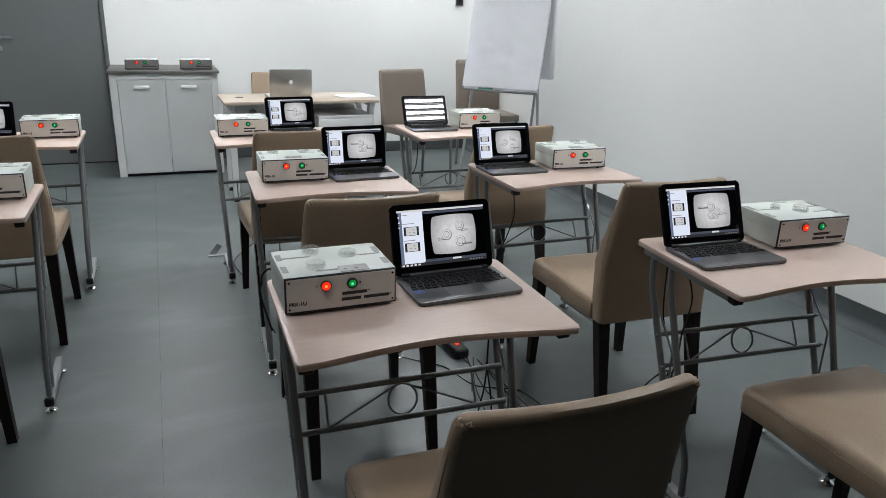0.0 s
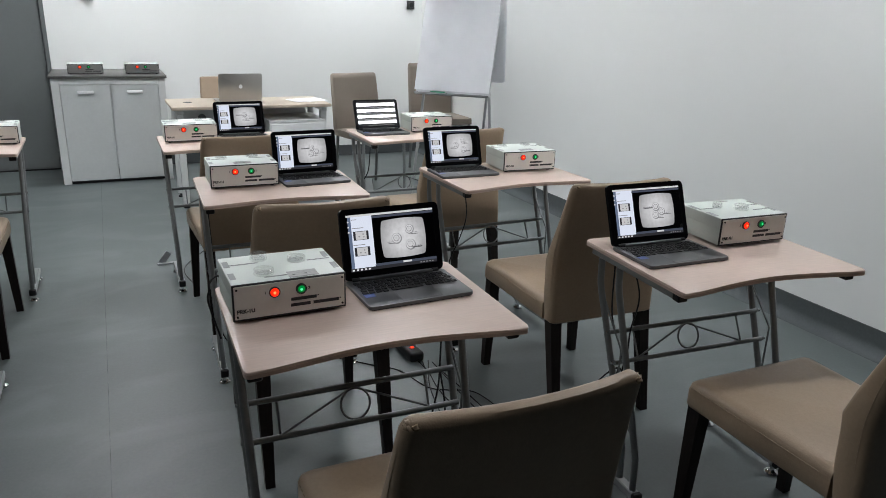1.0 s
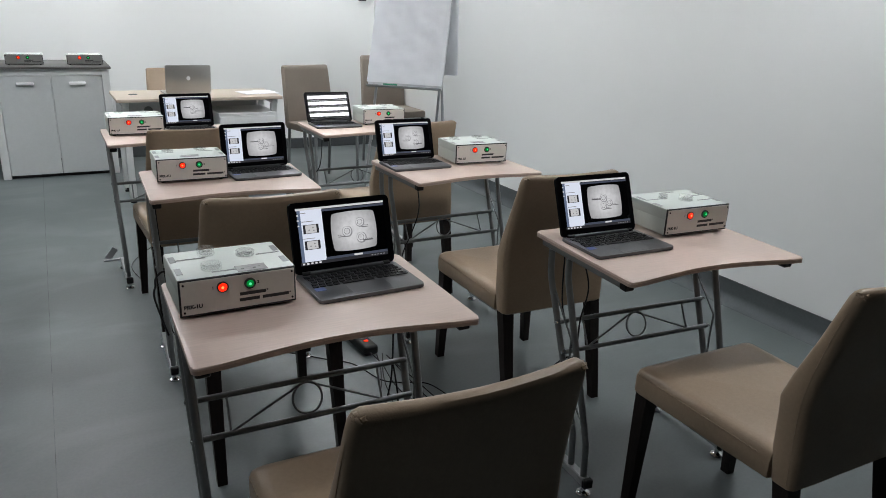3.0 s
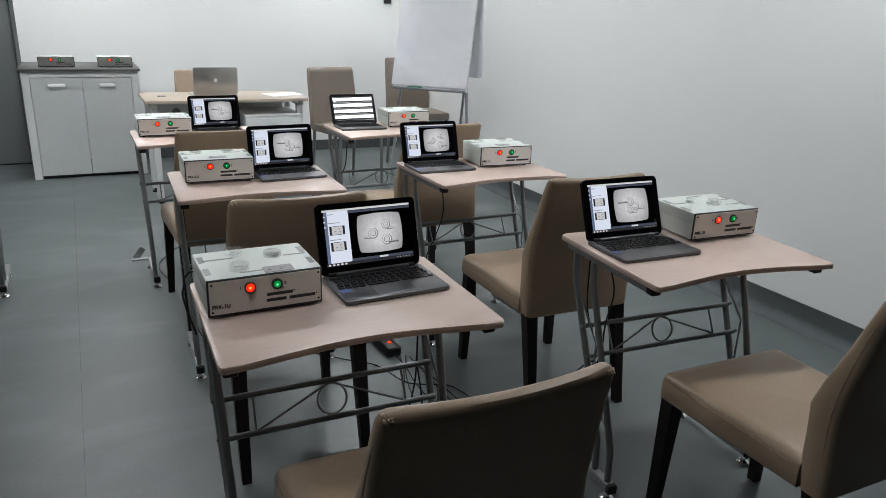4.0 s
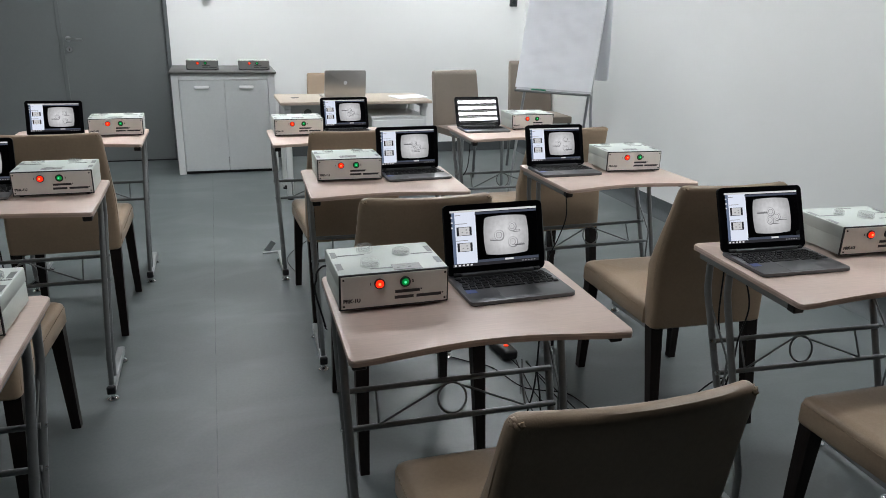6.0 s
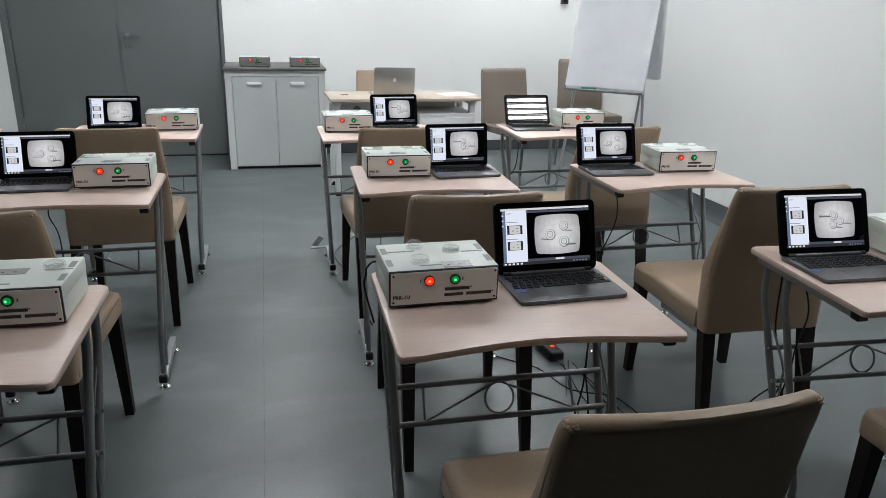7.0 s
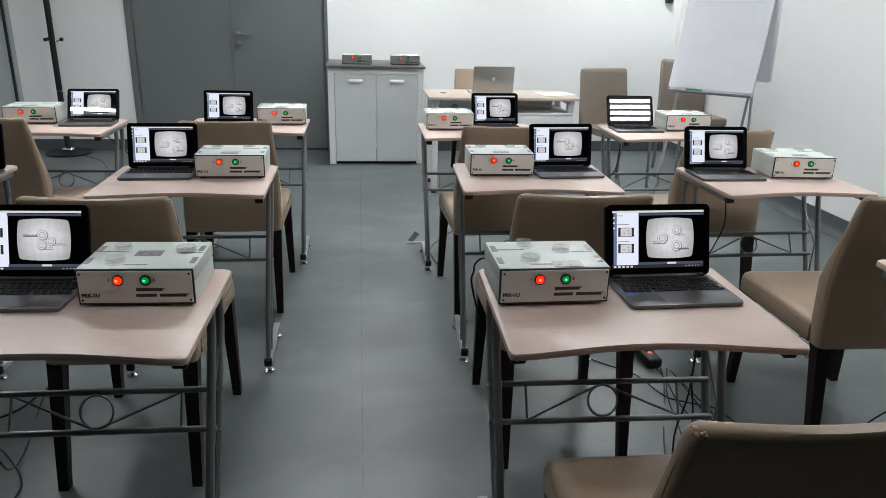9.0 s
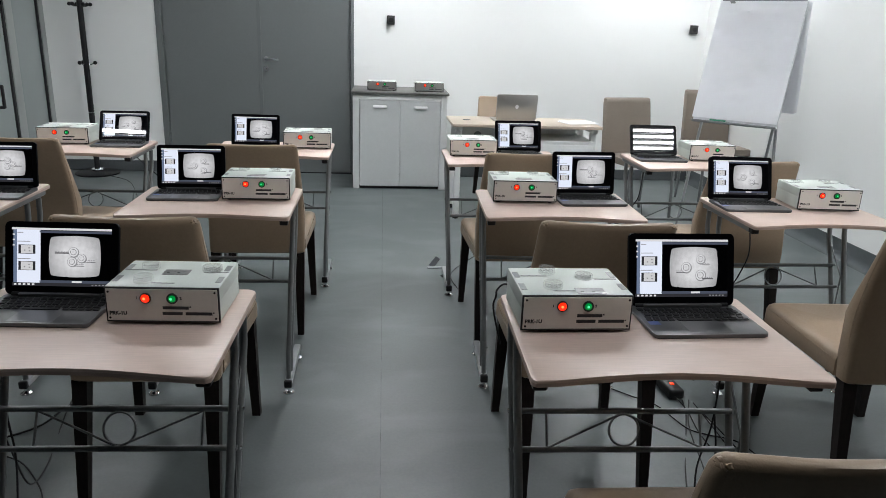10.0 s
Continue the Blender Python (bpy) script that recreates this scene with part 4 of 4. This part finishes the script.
mac = tagged(new("silver_laptop"), "silver aluminium laptop open with its lid towards the room", "laptop")
part("base", slab(B(), rounded(0.315, 0.22, 0.014), 0.001, 0.013, 0.003), SILVER, mac)
bm = slab(B(), rounded(0.305, 0.196, 0.012), 0.0, 0.007, 0.002)
bmesh.ops.rotate(bm, verts=bm.verts[:], cent=(0, 0, 0), matrix=Euler((radians(90), 0, 0)).to_matrix())
lid = part("lid", bm, SILVER, mac)
for v in lid.data.vertices:
    v.co.z += 0.098
lid.location, lid.rotation_euler = (0, -0.105, 0.014), (radians(10), 0, 0)
bm = B()
secs = [[(0.013 * math.cos(2 * math.pi * k / 20), y, 0.105 + 0.015 * math.sin(2 * math.pi * k / 20)) for k in range(20)] for y in (-0.0068, -0.0076)]
loft(bm, secs)
part("emblem", bm, PAPER, lid, "plain pale emblem")
mac.matrix_basis = DESKM @ pose(0.487, 0.29, 0.7205, 0, 0, 1)
papers = tagged(new("paper_stack"), "loose stack of white paper sheets on the desk", "papers")
for k, (dx, dy, a) in enumerate(((0, 0, 0), (0.01, 0.006, 2), (-0.006, 0.01, -3), (0.004, -0.004, 1.5))):
    bm = block(B(), -0.090, 0.090, -0.128, 0.128, 0.0015 * k, 0.0015 * k + 0.0012)
    bmesh.ops.rotate(bm, verts=bm.verts[:], cent=(0, 0, 0), matrix=Euler((0, 0, radians(a))).to_matrix())
    bmesh.ops.translate(bm, verts=bm.verts[:], vec=(dx, dy, 0))
    part("sheet", bm, PAPER, papers, smooth=False)
papers.matrix_basis = DESKM @ pose(0.985, 0.24, 0.7205, 0, 0, -76)


# ---- chairs at the front of the room ----
def plain_chair():
    """Faces -y; origin on the floor under the seat's middle."""
    c = tagged(new("conference_chair"), "grey-beige upholstered chair with a tall flat back and steel legs", "chair", "chairs by the wall")
    bm = slab(B(), rounded(0.44, 0.43, 0.04), 0.425, 0.475, 0.014, 3)
    part("seat", bm, LEATHERGREY, c)
    secs = []
    for z, y0, y1, w in ((0.43, 0.175, 0.215, 0.210), (0.45, 0.172, 0.22, 0.216), (0.65, 0.195, 0.238, 0.215), (0.86, 0.232, 0.268, 0.211), (0.89, 0.239, 0.27, 0.208), (0.90, 0.248, 0.264, 0.197)):
        secs.append([(w, y0 + 0.01, z), (w - 0.012, y0, z), (-w + 0.012, y0, z), (-w, y0 + 0.01, z), (-w, y1 - 0.008, z), (-w + 0.012, y1, z), (w - 0.012, y1, z), (w, y1 - 0.008, z)])
    part("backrest", loft(B(), secs), LEATHERGREY, c)
    for x, y, dx, dy in ((-0.19, -0.185, -0.005, -0.015), (0.19, -0.185, 0.005, -0.015), (-0.19, 0.19, -0.005, 0.03), (0.19, 0.19, 0.005, 0.03)):
        part("leg", rod(B(), [(x, y, 0.43), (x + dx, y + dy, 0.0)], 0.0125, 10), STEEL, c, "grey steel leg")
    return c


proto = plain_chair()
proto.matrix_basis = pose(2.00, 5.39, 0, 0, 0, 14)
copy_thing(proto, pose(2.83, 5.86, 0, 0, 0, 4) @ Matrix.Diagonal((1, 1, 1.05, 1)))

# ---- flip chart ----
flip = tagged(new("flip_chart"), "white flip chart with a blank paper pad on a steel tripod", "flip chart")
FH, FW, LEAN = 0.878, 0.573, 19.2
board = part("board", block(B(), -FW / 2, FW / 2, 0.0, 0.018, 0.0, FH, 0.003), BOARD, flip)
part("tray", block(B(), -FW / 2, FW / 2, -0.035, 0.001, -0.009, 0.002, 0.002), STEEL, flip, "narrow grey pen tray")
part("pen", rod(B(), [(-0.16, -0.02, 0.010), (-0.05, -0.02, 0.010)], 0.006, 10), principled("green_pen", (0.02, 0.22, 0.12), 0.4), flip, "green marker pen in the tray")
part("clamp", block(B(), -FW / 2 + 0.01, FW / 2 - 0.01, -0.022, 0.02, FH - 0.03, FH + 0.012, 0.004), STEEL, flip, "grey paper clamp")
bm = B()
nx, nz = 30, 44


def pad_depth(u, v):
    """Soft creases: a ridge under the clamp and slanting ripples."""
    ridge = 0.011 * math.exp(-((v - 0.09) / 0.025) ** 2) * (0.5 + 0.5 * math.sin(u * 5))
    slant = 0.0055 * noise.noise((u * 5 + v * 3, v * 7 - u * 4, 2.0)) + 0.0028 * noise.noise((u * 13 + v * 9, v * 16, 7.0))
    return -0.024 - ridge - 0.005 * v * math.sin(u * 6) - slant


grid = [[bm.verts.new((-FW / 2 - 0.002 + (FW + 0.004) * i / nx, pad_depth(i / nx, k / nz), FH - 0.01 - (FH - 0.03) * k / nz)) for i in range(nx + 1)] for k in range(nz + 1)]
for k in range(nz):
    for i in range(nx):
        bm.faces.new((grid[k][i], grid[k][i + 1], grid[k + 1][i + 1], grid[k + 1][i]))
bmesh.ops.solidify(bm, geom=bm.faces[:], thickness=0.002)
part("paper_pad", bm, PAPER, flip, "blank white paper pad")
# two turned-over sheets hanging askew behind the board
for q in range(2):
    bm = B()
    hang = [(0.752 - 0.012 * q) * k / 10 for k in range(11)]
    fall = math.radians(LEAN)
    grid = [[bm.verts.new((FW / 2 - 0.30 + (0.305 + 0.025 * d + 0.012 * q) * i / 8, 0.028 + 0.018 * q + d * math.sin(fall) + 0.006 * math.sin(i * 1.3 + d * 5 + q), FH + 0.012 - d * math.cos(fall))) for i in range(9)] for d in hang]
    for k in range(10):
        for i in range(8):
            bm.faces.new((grid[k][i], grid[k][i + 1], grid[k + 1][i + 1], grid[k + 1][i]))
    bmesh.ops.solidify(bm, geom=bm.faces[:], thickness=0.0015)
    part("turned_sheet", bm, PAPER, flip, "turned-over paper sheet hanging behind")
flip_m = pose(2.439, 4.837, 0.803, 0, 0, -42.8) @ pose(0, 0, 0, -LEAN, 0, 0)
flip.matrix_basis = flip_m
inv = flip_m.inverted()
for top, foot in (((0.22, 0.03, 0.40), (2.72, 4.66, 0.0)), ((-0.23, 0.03, 0.40), (2.18, 4.97, 0.0)), ((0.25, 0.05, 0.35), (2.75, 4.97, 0.0))):
    part("leg", rod(B(), [Vector(top), inv @ Vector(foot)], 0.0105, 12), LEGGREY, flip, "steel tripod leg")

# ---- coat stand ----
coat = tagged(new("coat_stand"), "black coat stand with round-tipped hooks on a round base", "coat stand")
CXX, CYY = -2.60, 6.66
part("base", lathe(B(), [(0, 0), (0.185, 0), (0.19, 0.012), (0.17, 0.022), (0.05, 0.030), (0.045, 0.04), (0, 0.04)], 0, 0, 36), BLACKPLASTIC, coat)
part("collar", lathe(B(), [(0, 0.04), (0.055, 0.04), (0.05, 0.052), (0.028, 0.056), (0, 0.056)], 0, 0, 24), CHROME, coat, "chrome collar")
part("pole", rod(B(), [(0, 0, 0.05), (0, 0, 1.78)], 0.024, 16), BLACKPLASTIC, coat)
part("ring_band", rod(B(), [(0, 0, 0.55), (0, 0, 0.556)], 0.0245, 16), CHROME, coat)
for z, r, n in ((1.46, 0.075, 6), (0.975, 0.066, 3), (1.66, 0.10, 4)):
    for k in range(n):
        a = 2 * math.pi * k / n + 0.15
        ca, sa = math.cos(a), math.sin(a)
        hook = part("hook", rod(B(), bend([(0.02 * ca, 0.02 * sa, z), (r * 0.6 * ca, r * 0.6 * sa, z - 0.005), (r * ca, r * sa, z + 0.008)]), 0.006, 8), CHROME if z < 1 else BLACKPLASTIC, coat)
        bm = B()
        bmesh.ops.create_uvsphere(bm, u_segments=12, v_segments=8, radius=0.0165)
        bmesh.ops.translate(bm, verts=bm.verts[:], vec=((r + 0.008) * ca, (r + 0.008) * sa, z + 0.010))
        part("knob", bm, BLACKPLASTIC, hook)
coat.matrix_basis = pose(CXX, CYY, 0)

# ---- power strips and cables ----
def power_strip(x, y, a, lit):
    s = tagged(new("power_strip"), "black power strip with a lit red switch on the floor" if lit else "black power strip on the floor under the table", "power strip", "power strips")
    part("body", block(B(), -0.032, 0.032, -0.13, 0.13, 0.0, 0.042, 0.012, 3), BLACKPLASTIC, s)
    for k in range(3):
        bm = B()
        lathe(bm, [(0, 0.042), (0.02, 0.042), (0.021, 0.0435), (0, 0.0435)], 0, -0.035 + 0.06 * k, 18)
        part("socket", bm, SOCKET, s)
    part("switch", block(B(), -0.009, 0.009, -0.082, -0.066, 0.041, 0.046, 0.003), REDSWITCH if lit else BLACKPLASTIC, s, "glowing red rocker switch" if lit else "")
    s.matrix_basis = pose(x, y, 0, 0, 0, a)


power_strip(1.150, 2.545, 4, True)
power_strip(-1.136, 2.700, -15, False)


def cable(*path, r=0.0025):
    single("cable", rod(B(), bend(path, 7), r, 7), BLACKPLASTIC, "thin black power cable running across the floor", "cable", "cables")


F = 0.004
cable((0.902, 1.610, 0.707), (0.865, 1.578, 0.573), (0.854, 1.567, 0.401), (0.838, 1.578, 0.267), (0.860, 1.600, 0.100), (1.00, 1.95, F), (1.14, 2.28, F), (1.165, 2.380, 0.020))
cable((0.80, 2.62, F), (0.88, 2.55, F), (0.98, 2.45, F), (1.06, 2.37, F), (1.11, 2.21, F), (1.17, 2.16, F), (1.25, 2.12, F), (1.28, 2.05, F), (1.30, 1.90, F))
cable((1.145, 2.44, 0.02), (1.165, 2.33, F), (1.145, 2.18, F), (1.15, 2.05, F), (1.20, 1.92, F), (1.26, 1.84, F))
cable((0.870, 1.599, 0.439), (0.872, 1.560, 0.335), (0.880, 1.560, 0.191), (0.930, 1.660, 0.050), (1.05, 1.9, F), (1.12, 2.2, F), (1.190, 2.380, 0.020))
cable((0.330, 1.600, 0.765), (0.300, 1.625, 0.768), (0.282, 1.628, 0.752), (0.279, 1.624, 0.735), (0.276, 1.632, 0.700), (0.300, 1.640, 0.600))
cable((1.428, 1.578, 0.688), (1.412, 1.546, 0.525), (1.438, 1.515, 0.401), (1.396, 1.494, 0.315), (1.438, 1.504, 0.258), (1.459, 1.536, 0.344), (1.407, 1.578, 0.286), (1.270, 1.620, 0.080), (1.22, 1.95, F), (1.200, 2.360, 0.020))
cable((1.449, 1.525, 0.697), (1.470, 1.504, 0.592), (1.443, 1.494, 0.497), (1.454, 1.515, 0.382), (1.417, 1.536, 0.210), (1.30, 1.6, F), (1.210, 2.300, 0.012))
cable((1.407, 2.546, 0.702), (1.391, 2.483, 0.592), (1.364, 2.483, 0.497), (1.354, 2.546, 0.382), (1.375, 2.630, 0.239), (1.30, 2.58, F), (1.220, 2.620, 0.020))
cable((0.418, 2.798, 0.688), (0.439, 2.882, 0.382), (0.47, 2.9, F), (0.70, 2.95, F), (1.0, 2.8, F), (1.160, 2.640, 0.020))
cable((1.407, 3.703, 0.697), (1.386, 3.682, 0.535), (1.364, 3.735, 0.439), (1.396, 3.808, 0.286), (1.28, 3.72, F), (1.18, 3.6, F), (1.17, 2.66, F))
cable((-0.897, 1.599, 0.697), (-0.887, 1.578, 0.458), (-0.876, 1.567, 0.344), (-0.887, 1.560, 0.200), (-0.93, 1.60, 0.04), (-0.98, 1.70, F), (-0.98, 1.83, F), (-1.00, 1.89, F), (-1.05, 1.96, F), (-1.12, 2.04, F), (-1.18, 2.08, F), (-1.30, 2.13, F))
cable((-1.165, 2.57, 0.02), (-1.11, 2.46, F), (-1.14, 2.39, F), (-1.17, 2.28, F), (-1.24, 2.21, F), (-1.36, 2.15, F), r=0.0035)
cable((-0.908, 1.578, 0.430), (-0.93, 1.65, 0.30), (-0.98, 1.80, 0.10), (-1.05, 2.05, F), (-1.12, 2.35, F), (-1.15, 2.57, 0.02))
cable((-0.676, 2.819, 0.707), (-0.729, 2.840, 0.630), (-0.761, 2.882, 0.573), (-0.740, 2.904, 0.458), (-0.771, 2.946, 0.191), (-0.85, 2.75, F), (-1.00, 2.68, F), (-1.105, 2.640, 0.020))
cable((-1.371, 3.913, 0.707), (-1.329, 3.977, 0.630), (-1.244, 3.998, 0.535), (-1.181, 4.019, 0.439), (-1.160, 4.103, 0.191), (-1.16, 4.0, F))
cable((-2.45, 6.55, F), (-2.2, 6.3, F), (-1.9, 5.6, F), (-1.5, 4.6, F), (-1.35, 3.95, F))
cable((0.42, 3.62, F), (0.40, 3.9, F), (0.55, 4.2, F), (0.80, 4.6, F), (0.86, 5.2, F))

bracket = tagged(new("floor_bracket"), "small bent steel bracket lying on the floor behind a table", "bracket")
part("plate", block(B(), -0.07, 0.06, -0.012, 0.012, 0.0, 0.008, 0.002, 1), LEGGREY, bracket)
bm = block(B(), -0.018, 0.018, -0.004, 0.004, 0.0, 0.075, 0.002, 1)
bmesh.ops.rotate(bm, verts=bm.verts[:], cent=(0, 0, 0), matrix=Euler((0, radians(38), 0)).to_matrix())
bmesh.ops.translate(bm, verts=bm.verts[:], vec=(-0.045, 0.018, 0.006))
part("flange", bm, LEGGREY, bracket)
bracket.matrix_basis = pose(0.335, 4.02, 0, 0, 0, 5) @ Matrix.Scale(0.95, 4)
